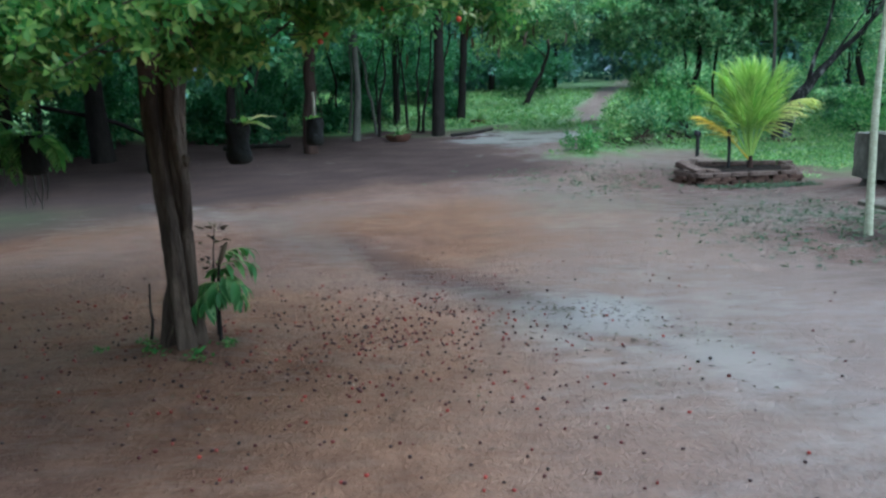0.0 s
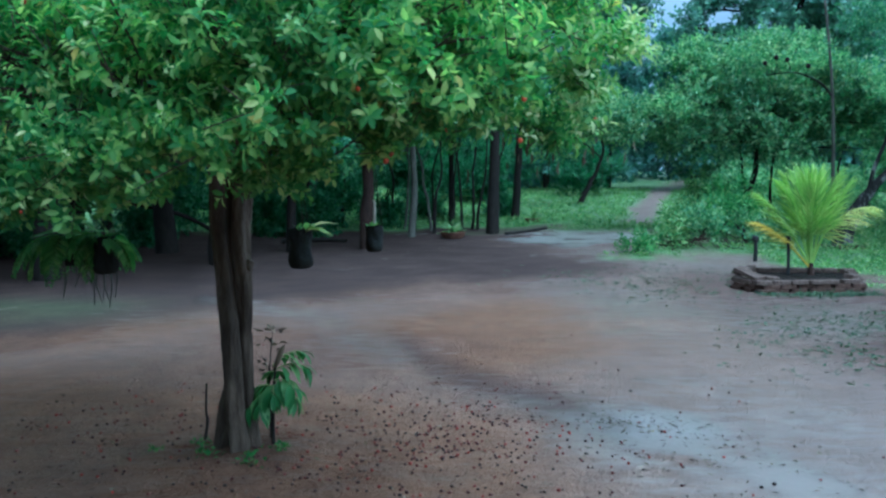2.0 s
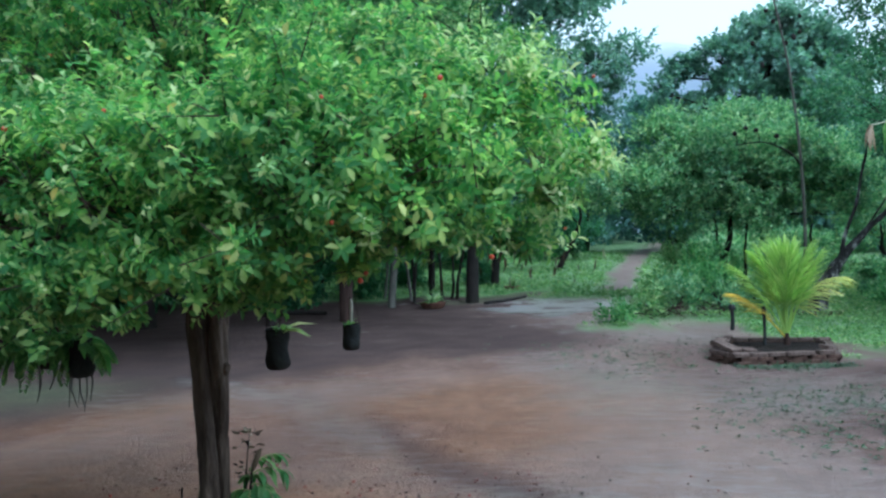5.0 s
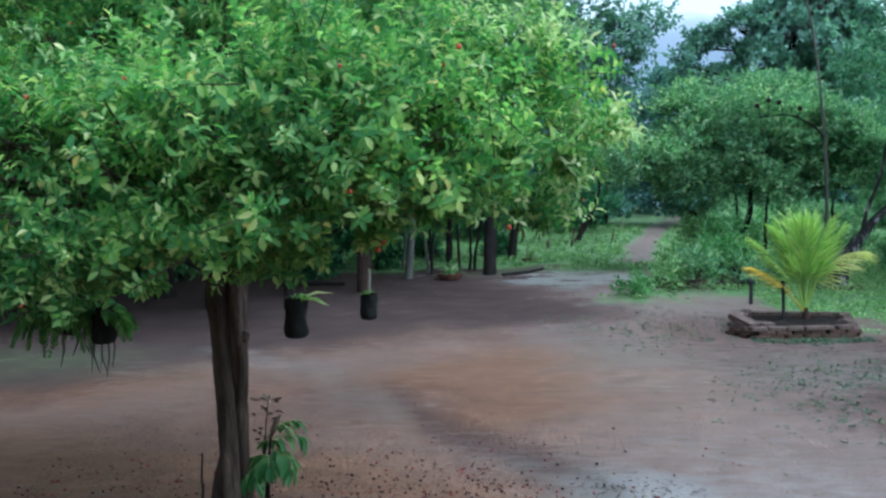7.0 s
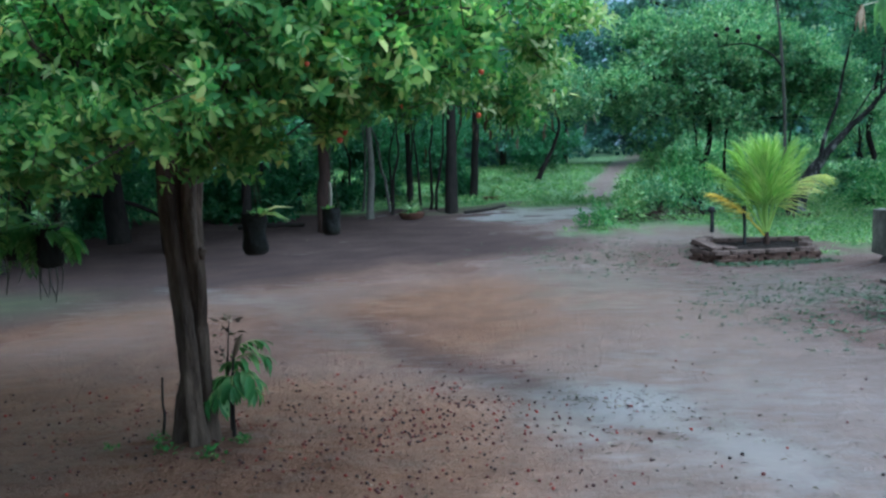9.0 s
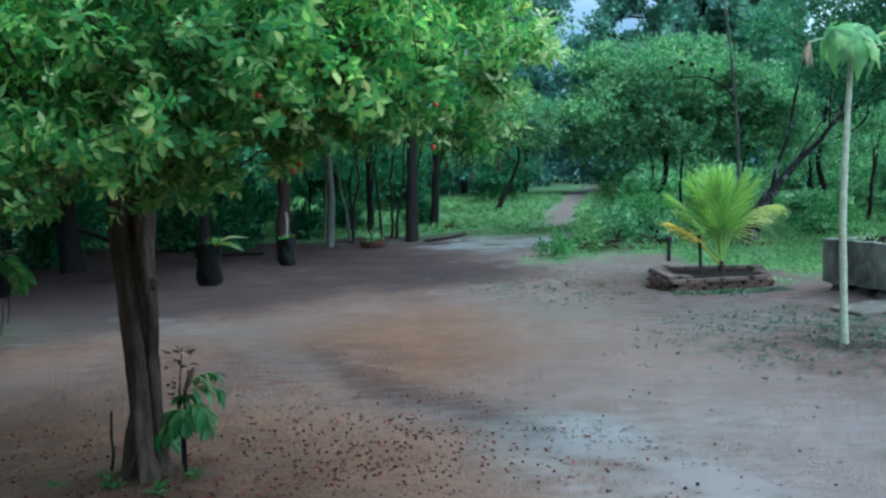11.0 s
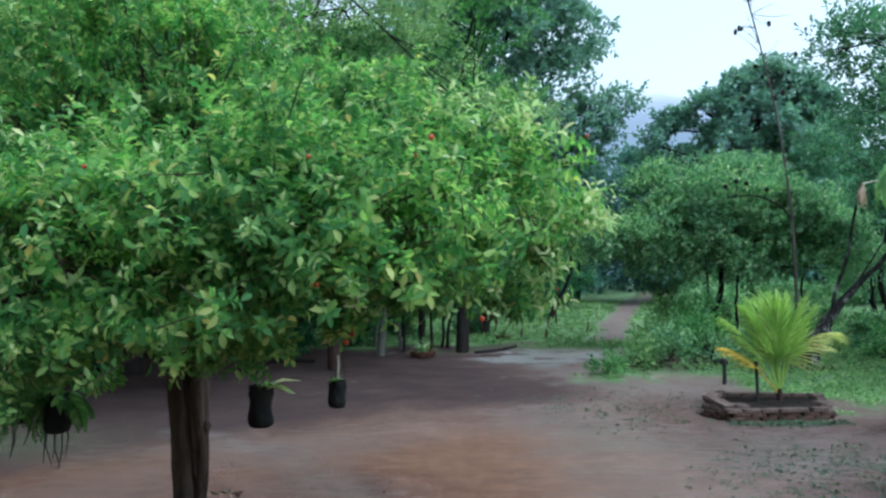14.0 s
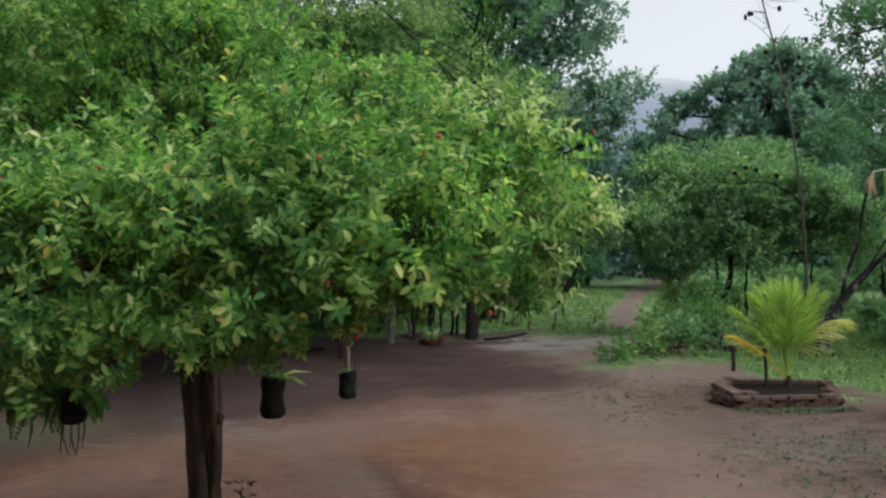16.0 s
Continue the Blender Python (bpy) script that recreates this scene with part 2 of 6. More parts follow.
def ground_material():
    """Wet trodden clay; the attribute 'zone' holds green cover (r), wetness and above 1 silty paleness with painted sky
    sheen (g), redness (b) and dark soil with painted tree shade (a).
    """
    m, n, l, b = base_material("wet_earth")
    at = n.new("ShaderNodeAttribute")
    at.attribute_name = "zone"
    sep = n.new("ShaderNodeSeparateColor")
    l.new(at.outputs["Color"], sep.inputs[0])
    big = noise_node(n, l, 0.55, 6, 0.6)
    mid = noise_node(n, l, 3.2, 6, 0.62, (1.1, 0.85, 1))
    fine = noise_node(n, l, 30, 5, 0.7, (1.25, 0.8, 1))
    grit = noise_node(n, l, 95, 3, 0.7)
    pale = ramp(n, l, big.outputs[0], [(0.3, (0.178, 0.124, 0.104)), (0.5, (0.214, 0.155, 0.136)), (0.7, (0.245, 0.184, 0.166))])
    red = ramp(n, l, mid.outputs[0], [(0.3, (0.181, 0.092, 0.053)), (0.7, (0.237, 0.126, 0.074))])
    col = mixed(n, l, "MIX", sep.outputs["Blue"], pale.outputs[0], red.outputs[0])
    tone = ramp(n, l, fine.outputs[0], [(0.36, (0.78, 0.77, 0.76)), (0.64, (1.14, 1.14, 1.14))])
    col = mixed(n, l, "MULTIPLY", 0.75, col, tone.outputs[0])
    tone2 = ramp(n, l, mid.outputs[0], [(0.34, (0.72, 0.70, 0.70)), (0.62, (1.10, 1.10, 1.10))])
    col = mixed(n, l, "MULTIPLY", 0.55, col, tone2.outputs[0])
    wet_col = mixed(n, l, "MULTIPLY", 1.0, col, (0.80, 0.79, 0.82))
    streak = noise_node(n, l, 2.6, 5, 0.65, (1.0, 2.6, 1))
    damp = n.new("ShaderNodeMath")
    damp.operation = "MULTIPLY_ADD"
    damp.inputs[1].default_value = 0.9
    l.new(streak.outputs[0], damp.inputs[0])
    l.new(sep.outputs["Green"], damp.inputs[2])
    wet = n.new("ShaderNodeMath")
    wet.operation = "SUBTRACT"
    wet.use_clamp = True
    wet.inputs[1].default_value = 0.44
    l.new(damp.outputs[0], wet.inputs[0])
    col = mixed(n, l, "MIX", wet.outputs[0], col, wet_col)
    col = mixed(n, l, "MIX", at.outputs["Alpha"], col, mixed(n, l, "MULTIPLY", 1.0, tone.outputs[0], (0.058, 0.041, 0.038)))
    # silty paleness, with sky reflection on wash and spit painted into the colour
    silt_sheen = n.new("ShaderNodeMapRange")
    silt_sheen.inputs["From Min"].default_value, silt_sheen.inputs["From Max"].default_value = 1.0, 2.0
    silt_sheen.inputs["To Max"].default_value = 0.7
    l.new(sep.outputs["Green"], silt_sheen.inputs["Value"])
    col = mixed(n, l, "MIX", silt_sheen.outputs[0], col, mixed(n, l, "MULTIPLY", 0.8, (0.285, 0.236, 0.230), tone.outputs[0]))
    moss = ramp(n, l, mid.outputs[0], [(0.3, (0.115, 0.178, 0.078)), (0.7, (0.192, 0.292, 0.118))])
    col = mixed(n, l, "MIX", sep.outputs["Red"], col, moss.outputs[0])
    l.new(col, b.inputs["Base Color"])
    rr = ramp(n, l, wet.outputs[0], [(0.0, (0.56, 0.56, 0.56)), (0.5, (0.42, 0.42, 0.42)), (1.0, (0.3, 0.3, 0.3))])
    add = n.new("ShaderNodeMath")
    add.operation = "MULTIPLY_ADD"
    add.inputs[1].default_value = 0.2
    l.new(mid.outputs[0], add.inputs[0])
    l.new(rr.outputs[0], add.inputs[2])
    sub = n.new("ShaderNodeMath")
    sub.operation = "SUBTRACT"
    sub.use_clamp = True
    sub.inputs[1].default_value = 0.10
    l.new(add.outputs[0], sub.inputs[0])
    shine = n.new("ShaderNodeMapRange")
    shine.inputs["From Min"].default_value = 0.2
    shine.inputs["To Min"].default_value, shine.inputs["To Max"].default_value = 0.16, 0.95
    l.new(wet.outputs[0], shine.inputs["Value"])
    flat = n.new("ShaderNodeMath")
    flat.operation = "MULTIPLY_ADD"
    flat.use_clamp = True
    flat.inputs[1].default_value = -0.55
    l.new(at.outputs["Alpha"], flat.inputs[0])
    l.new(shine.outputs[0], flat.inputs[2])
    l.new(flat.outputs[0], b.inputs["Specular IOR Level"])
    dull = n.new("ShaderNodeMath")
    dull.operation = "MAXIMUM"
    away = n.new("ShaderNodeMath")
    away.operation = "MULTIPLY"
    away.inputs[1].default_value = 0.9
    l.new(at.outputs["Alpha"], away.inputs[0])
    l.new(sub.outputs[0], dull.inputs[0])
    l.new(away.outputs[0], dull.inputs[1])
    l.new(dull.outputs[0], b.inputs["Roughness"])
    film = n.new("ShaderNodeMapRange")
    film.inputs["From Min"].default_value, film.inputs["From Max"].default_value = 0.5, 0.95
    l.new(wet.outputs[0], film.inputs["Value"])
    l.new(film.outputs[0], b.inputs["Coat Weight"])
    b.inputs["Coat Roughness"].default_value, b.inputs["Coat IOR"].default_value = 0.33, 1.7
    clods = noise_node(n, l, 19, 5, 0.62, (1.25, 0.8, 1))
    csum = n.new("ShaderNodeMath")
    csum.operation = "MULTIPLY_ADD"
    csum.inputs[1].default_value = 1.3
    l.new(clods.outputs[0], csum.inputs[0])
    l.new(fine.outputs[0], csum.inputs[2])
    hsum = n.new("ShaderNodeMath")
    hsum.operation = "MULTIPLY_ADD"
    hsum.inputs[1].default_value = 0.35
    l.new(grit.outputs[0], hsum.inputs[0])
    l.new(csum.outputs[0], hsum.inputs[2])
    bp = n.new("ShaderNodeBump")
    calm = ramp(n, l, wet.outputs[0], [(0.0, (1, 1, 1)), (0.6, (0.85, 0.85, 0.85)), (1.0, (0.5, 0.5, 0.5))])
    l.new(calm.outputs[0], bp.inputs["Strength"])
    bp.inputs["Distance"].default_value = 0.028
    l.new(hsum.outputs[0], bp.inputs["Height"])
    l.new(bp.outputs[0], b.inputs["Normal"])
    return m


EARTH = ground_material()


# ---- mesh helpers ----
def mesh_from(name, V, F, smooth=False):
    """A mesh from an array of corners and an array of faces with equal corner counts (or a list of faces)."""
    me = bpy.data.meshes.new(name)
    V = np.asarray(V, np.float32)
    if isinstance(F, list):
        me.from_pydata(V.tolist(), [], F)
    else:
        F = np.asarray(F, np.int32)
        me.vertices.add(len(V))
        me.vertices.foreach_set("co", V.ravel())
        me.loops.add(F.size)
        me.loops.foreach_set("vertex_index", F.ravel())
        me.polygons.add(len(F))
        me.polygons.foreach_set("loop_start", np.arange(len(F), dtype=np.int32) * F.shape[1])
        me.update(calc_edges=True)
        me.validate()
    if smooth:
        me.polygons.foreach_set("use_smooth", np.ones(len(me.polygons), bool))
    return me


def part(name, V, F, material, parent=None, label="", smooth=False):
    me = mesh_from(name, V, F, smooth)
    me.materials.append(material)
    ob = new(name, me)
    if parent is not None:
        ob.parent = parent
    if label:
        ob["label"] = label
    return ob


def part_bm(name, bm, material, parent=None, label="", smooth=False):
    me = bpy.data.meshes.new(name)
    bm.to_mesh(me)
    bm.free()
    if smooth:
        me.polygons.foreach_set("use_smooth", np.ones(len(me.polygons), bool))
    me.materials.append(material)
    ob = new(name, me)
    if parent is not None:
        ob.parent = parent
    if label:
        ob["label"] = label
    return ob


def thing(name, place, label, category, group="", kind="", turn=0.0):
    ob = new(name)
    ob.empty_display_size = 0.1
    ob.matrix_world = pose(*place, 0, 0, turn)
    return tagged(ob, label, category, group, kind)


def unit(v):
    v = np.asarray(v, float)
    return v / np.maximum(np.linalg.norm(v, axis=-1, keepdims=True), 1e-9)


def curve(points, n):
    """A smooth line through points (Catmull-Rom), n samples."""
    p = np.asarray(points, float)
    p = np.vstack([2 * p[0] - p[1], p, 2 * p[-1] - p[-2]])
    out = []
    for s in np.linspace(0, len(p) - 3 - 1e-6, n):
        k, u = int(s), s - int(s)
        a, b, c, d = p[k], p[k + 1], p[k + 2], p[k + 3]
        out.append(0.5 * (2 * b + (c - a) * u + (2 * a - 5 * b + 4 * c - d) * u**2 + (3 * b - a - 3 * c + d) * u**3))
    return np.array(out)


def tube(path, radii, sides=8, rough=0.0, rng=None, flute=0.0):
    """A tapered tube of quads along a path, with an uneven, fluted skin."""
    path = np.asarray(path, float)
    n = len(path)
    radii = np.interp(np.linspace(0, 1, n), np.linspace(0, 1, len(radii)), radii)
    tang = unit(np.gradient(path, axis=0))
    ref = np.where(np.abs(tang[:, 2:3]) > 0.9, [[1.0, 0, 0]], [[0, 0, 1.0]])
    a = unit(np.cross(tang, ref))
    for k in range(1, n):
        if a[k] @ a[k - 1] < 0:
            a[k] = -a[k]
        a[k] = unit(a[k - 1] - tang[k] * (a[k - 1] @ tang[k]))
    b = np.cross(tang, a)
    th = np.linspace(0, 2 * np.pi, sides, endpoint=False)
    rad = np.repeat(radii[:, None], sides, 1)
    if flute:
        ph = np.linspace(0, 2.5, n)[:, None]
        rad = rad * (1 + flute * np.sin(3 * th[None] + 2 * ph) + 0.6 * flute * np.sin(5 * th[None] - 3 * ph + 1))
    if rough and rng is not None:
        rad = rad * (1 + rough * rng.standard_normal(rad.shape))
    V = path[:, None] + rad[..., None] * (np.cos(th)[None, :, None] * a[:, None] + np.sin(th)[None, :, None] * b[:, None])
    i = np.arange(n - 1)[:, None] * sides
    j = np.arange(sides)[None]
    k = (j + 1) % sides
    F = np.stack([i + j, i + k, i + sides + k, i + sides + j], -1).reshape(-1, 4)
    return V.reshape(-1, 3), F


def joined(pieces):
    Vs, Fs, at = [], [], 0
    for V, F in pieces:
        Vs.append(V)
        Fs.append(np.asarray(F) + at)
        at += len(V)
    return np.vstack(Vs), np.vstack(Fs)


def leaf_blades(P, D, N, L, W, fold=0.25, droop=0.12, rich=True):
    """Folded leaves: base, widest left, widest right, tip, and a midrib when rich."""
    D = unit(D)
    S = unit(np.cross(D, N))
    N = np.cross(S, D)
    L, W = np.asarray(L)[:, None], np.asarray(W)[:, None]
    base, tip = P, P + D * L - N * L * droop
    left = P + D * L * 0.55 + S * W * 0.5 + N * W * fold
    right = P + D * L * 0.55 - S * W * 0.5 + N * W * fold
    n = len(P)
    if rich:
        rows = [base]
        for f, w in ((0.28, 0.8), (0.62, 1.0)):
            m = P + D * L * f + N * L * (0.05 - droop * f * f)
            rows += [m + S * W * 0.5 * w + N * W * fold * w, m, m - S * W * 0.5 * w + N * W * fold * w]
        V = np.stack(rows + [tip], 1).reshape(-1, 3)
        i = np.arange(n)[:, None] * 8
        F = np.stack([i + [0, 2, 1], i + [0, 3, 2], i + [1, 2, 5], i + [1, 5, 4], i + [2, 3, 6], i + [2, 6, 5], i + [4, 5, 7], i + [5, 6, 7]], 1).reshape(-1, 3)
    else:
        V = np.stack([base, left, tip, right], 1).reshape(-1, 3)
        i = np.arange(n)[:, None] * 4
        F = np.stack([i + [0, 2, 1], i + [0, 3, 2]], 1).reshape(-1, 3)
    return V, F


def twigs_of_leaves(rng, P, out, per, twig, L, W, up=0.3, rich=False, spread=0.9, level=0.8, star=False):
    """Leaves set spirally along short twigs that start at P and point outward; star: in open whorls that face outward."""
    n = len(P)
    axis = unit(out * 0.7 + rng.standard_normal((n, 3)) * 0.45 + [0, 0, up])
    side = unit(np.cross(axis, rng.standard_normal((n, 3))))
    other = np.cross(axis, side)
    k = np.arange(per)
    ang = (k * 2.4)[None] + rng.uniform(0, 6.28, (n, 1))
    along = (k + 0.5) / per
    perp = np.cos(ang)[..., None] * side[:, None] + np.sin(ang)[..., None] * other[:, None]
    pos = P[:, None] + axis[:, None] * (along * twig)[None, :, None] * rng.uniform(0.7, 1.3, (n, 1, 1))
    d = axis[:, None] * (0.35 + 0.6 * along)[None, :, None] + perp * spread * (1 - 0.45 * along)[None, :, None]
    d = d + rng.standard_normal(d.shape) * 0.18
    nor = np.array([0, 0, level]) + out[:, None] * 0.45 + rng.standard_normal(d.shape) * 0.4
    if star:
        d = axis[:, None] * (0.10 + 0.5 * along**2)[None, :, None] + perp * (1.0 - 0.35 * along**2)[None, :, None] + rng.standard_normal(d.shape) * 0.16
        nor = axis[:, None] * 0.75 + np.array([0, 0, 0.5]) + rng.standard_normal(d.shape) * 0.22
    m = n * per
    size = rng.uniform(0.65, 1.2, m)
    V, F = leaf_blades(pos.reshape(-1, 3), d.reshape(-1, 3), nor.reshape(-1, 3), L * size, W * size, rich=rich)
    return V, F, axis


def crown_points(rng, lobes, n, shell=0.5, floor=-1.0):
    """Points in the outer shell of a set of ellipsoid lobes (centre, radii), and their outward directions."""
    c = np.array([a for a, _ in lobes], float)
    r = np.array([b for _, b in lobes], float)
    w = (r[:, 0] * r[:, 1] * r[:, 2]) ** 0.67
    pick = rng.choice(len(lobes), n, p=w / w.sum())
    d = unit(rng.standard_normal((n, 3)))
    d[:, 2] = np.where(d[:, 2] < floor, -d[:, 2], d[:, 2])
    lump = 1 + 0.16 * np.sin(d[:, 0] * 7 + pick) * np.sin(d[:, 1] * 6 + 2 * pick) + 0.1 * np.sin(d[:, 2] * 9 + pick * 3)
    rad = (1 - shell * rng.uniform(0, 1, n) ** 1.4) * lump
    return c[pick] + d * r[pick] * rad[:, None], unit(d / r[pick]), pick


def terrain(x, y):
    """Height of the ground: level yard, then a gentle rise into the woods."""
    x, y = np.asarray(x, float), np.asarray(y, float)
    rise = 0.045 * np.where(y > 13, np.sqrt((y - 13) ** 2 + 4) - 2, 0)
    return np.minimum(rise, 2.6 + 0.15 * np.sqrt(np.maximum(rise - 2.6, 0)))


def tree(name, base, path, radii, lobes, label, bark, leaf, clumps, per, twig, L, W, seed, group="", shell=0.6, up=0.25, rich=False, floor=-0.55, sides=9, branches=5, category="tree", cluster=0.5):
    """A trunk along path, limbs into each lobe of the crown, and leaves on twigs all over the lobes. All in metres from the base."""
    rng = np.random.default_rng(seed)
    top = thing(name, base, label, category, group)
    pts = curve(path, 14)
    wob = np.cumsum(rng.standard_normal(pts.shape) * 0.026, 0) * [1, 1, 0]
    pts = pts + wob - wob[0]
    part("trunk", *tube(pts, radii, sides, 0.04, rng, 0.05), bark, top, smooth=True)
    C, out, pick = crown_points(rng, lobes, max(8, clumps // 12), shell * 0.8, floor)
    P = np.repeat(C, 12, 0)
    P = P + unit(rng.standard_normal(P.shape)) * rng.uniform(0.03, 1.0, (len(P), 1)) ** 0.6 * cluster * [1, 1, 0.6]
    out, pick = unit(np.repeat(out, 12, 0) + 0.8 * unit(P - np.repeat(C, 12, 0))), np.repeat(pick, 12)
    for i, (c, r) in enumerate(lobes):
        c, r = np.array(c, float), np.array(r, float)
        start = pts[min(13, 8 + int(rng.integers(0, 6)))]
        r0 = radii[-1] * 0.8
        limb = curve([start, start * 0.5 + c * 0.5 + rng.standard_normal(3) * 0.12 * r, c], 8)
        pieces = [tube(limb, [r0, r0 * 0.5], 6)]
        mine = np.where(pick == i)[0][::12]
        for q in mine[: branches]:
            s = limb[int(rng.integers(3, 8))]
            e = P[q]
            pieces.append(tube(curve([s, (s + e) / 2 + rng.standard_normal(3) * 0.06 * r, e], 6), [r0 * 0.42, r0 * 0.12], 4))
        part("branch", *joined(pieces), bark, top, smooth=True)
    V, F, _ = twigs_of_leaves(rng, P, out, per, twig, L, W, up, rich)
    part("crown", V, F, leaf, top)
    return top


# ---- ground ----
def smooth01(v, a, b):
    t = np.clip((np.asarray(v, float) - a) / (b - a), 0, 1)
    return t * t * (3 - 2 * t)


def soft_noise(x, y, scale, seed):
    """A cheap sum of waves, in about -1 to 1."""
    r = np.random.default_rng(seed)
    total = 0
    for k in range(9):
        a, f, p = r.uniform(0, 6.28), scale * r.uniform(0.5, 2.2), r.uniform(0, 6.28)
        total = total + np.sin((x * np.cos(a) + y * np.sin(a)) * f + p)
    return total / 4.0


def distance_to_line(x, y, line):
    best = np.full(np.shape(x), 1e9)
    for (ax, ay), (bx, by) in zip(line[:-1], line[1:]):
        t = np.clip(((x - ax) * (bx - ax) + (y - ay) * (by - ay)) / ((bx - ax) ** 2 + (by - ay) ** 2), 0, 1)
        best = np.minimum(best, np.hypot(x - ax - t * (bx - ax), y - ay - t * (by - ay)))
    return best


FOOTPATH = [(4.3, 25.3), (4.95, 28.9), (5.6, 32.0), (6.6, 36.4), (7.9, 42.0), (11.0, 51.4), (13.2, 57.6), (30.0, 70.0)]
CHANNEL = [(-4.5, 12.2), (-2.2, 10.3), (-0.9, 8.0), (0.1, 6.5), (0.75, 6.0), (1.25, 5.75)]
TRAIL = [(-1.9, 11.0), (-1.35, 9.6), (-0.8, 8.35), (-0.2, 7.15), (0.4, 6.4), (0.95, 5.85)]
WASH = [(1.15, 5.75), (1.5, 5.3), (1.8, 4.8), (2.15, 4.1), (2.5, 3.3)]


def green_cover(x, y):
    """1 where weeds and grass cover the ground."""
    n = soft_noise(x, y, 1.3, 5) * 0.9
    near_edge = np.interp(x, [2.1, 3.4, 5.0, 6.0, 6.6, 7.4, 9.0, 30], [16.7, 17.6, 18.3, 14.4, 14.1, 13.9, 14.3, 14.0])
    side_edge = np.interp(y, [14.0, 16.8, 18.7, 21.8, 25.5, 31.3, 42.0], [2.0, 2.2, 3.3, 3.9, 4.9, 6.2, 8.4])
    rag = 0.8 * soft_noise(x, y, 4.0, 15)
    right = smooth01(y + n + rag - near_edge, -0.9, 2.2) * smooth01(x + 0.4 * n + 0.5 * rag - side_edge, -0.5, 0.9)
    far = smooth01(y + n * 1.2 - 0.5 * np.exp(-(((x - 2.4) / 1.5) ** 2)), 22.6, 24.4)
    left = np.clip(0.22 * np.exp(-(((x + 7.4) / 2.4) ** 2 + ((y - 10.8) / 1.1) ** 2)) * (1 + 0.5 * n), 0, 0.8)
    g = np.maximum(np.maximum(right, far), left)
    g = np.where((x < 0.6) & (y < 23), np.minimum(g, np.maximum(left, 0.15)), g)
    return g * smooth01(distance_to_line(x, y, FOOTPATH) + 0.25 * soft_noise(x, y, 2.2, 12), 0.22, 0.85)


def build_ground():
    xs = np.r_[-np.geomspace(9.0, 700, 40)[::-1], np.arange(-8.9, 9.0, 0.085), np.geomspace(9.0, 700, 40)]
    ys = np.r_[-np.geomspace(2.2, 500, 20)[::-1], np.arange(-2.0, 1.6, 0.4), np.arange(1.7, 17.0, 0.085), np.arange(17.0, 27.0, 0.16), np.geomspace(27.0, 900, 75)]
    X, Y = np.meshgrid(xs, ys)
    near = smooth01(40 - np.hypot(X, Y - 8), 0, 25)
    chan = np.exp(-((distance_to_line(X, Y, CHANNEL) / 0.42) ** 2))
    wash = np.exp(-((distance_to_line(X, Y, WASH) / (0.52 + 0.2 * soft_noise(X, Y, 2.4, 43))) ** 2)) * np.clip(0.62 + 0.34 * soft_noise(X + Y, X - 0.4 * Y, 2.6, 45) + 0.22 * soft_noise(X, Y, 9.0, 46) + 0.3 * soft_noise(X + 0.6 * Y, 2.2 * Y, 9.0, 51), 0, 1) * (1 - 0.7 * smooth01(5.3 - Y, 0, 1.4))
    Z = terrain(X, Y) + near * (1 - 0.85 * wash) * (0.018 * soft_noise(X, Y, 1.1, 1) + 0.007 * soft_noise(X, Y, 4.5, 2) + 0.003 * soft_noise(X, Y, 15, 3))
    Z = Z - 0.006 * chan + 0.07 * np.exp(-(((X + 1.62) / 0.55) ** 2 + ((Y - 5.05) / 0.5) ** 2))
    Z = Z + 0.30 * np.exp(-(((X - 4.75) / 0.8) ** 2 + ((Y - 19.7) / 0.7) ** 2)) + 0.2 * np.exp(-(((X - 6.7) / 0.9) ** 2 + ((Y - 11.6) / 0.9) ** 2))
    G = green_cover(X, Y)
    wet = np.clip(0.25 + 0.24 * soft_noise(X, Y, 0.8, 7) + 0.12 * soft_noise(X, Y, 2.6, 8) + 0.4 * chan, 0, 1)
    wet = wet * 0.9 + 0.17 * smooth01(X + 0.5 * soft_noise(X, Y, 0.7, 18), -0.2, 2.0) * smooth01(15 - Y, 0, 5)
    # wash goes past 1 to get the painted sky sheen
    wet = wet + 1.05 * wash * (1 + 0.3 * soft_noise(X, Y, 2.2, 37))
    wet = np.maximum(wet, 0.3 * np.exp(-(((X + 1.6) / 1.6) ** 2 + ((Y - 5.2) / 1.2) ** 2)))
    drift = soft_noise(X, Y, 0.8, 33)
    red = 0.92 * smooth01(0.25 - X + 0.7 * drift, -1.3, 1.2) * smooth01(6.9 - Y + 0.5 * drift, -1.2, 1.2)
    red = np.maximum(red, 0.88 * np.exp(-(((X - 0.1) / 2.6) ** 2 + ((Y - 9.8) / 3.2) ** 2)))
    red = np.maximum(red, 0.55 * smooth01(-X + 0.5 * drift, 0.4, 2.4) * smooth01(11.8 - Y, 0, 2.0))
    red = np.maximum(red, 0.34 * smooth01(1.8 - X + 0.6 * drift, -0.6, 1.2) * smooth01(16.0 - Y, 0, 3.0))
    red = np.clip(0.16 + red * (1 + 0.22 * soft_noise(X, Y, 1.4, 9)), 0, 0.95)
    V = np.stack([X, Y, Z], -1).reshape(-1, 3)
    w = len(xs)
    i = (np.arange(len(ys) - 1)[:, None] * w + np.arange(w - 1)[None]).ravel()
    F = np.stack([i, i + 1, i + w + 1, i + w], -1)
    me = mesh_from("ground", V, F, True)
    layer = me.color_attributes.new("zone", "FLOAT_COLOR", "POINT")
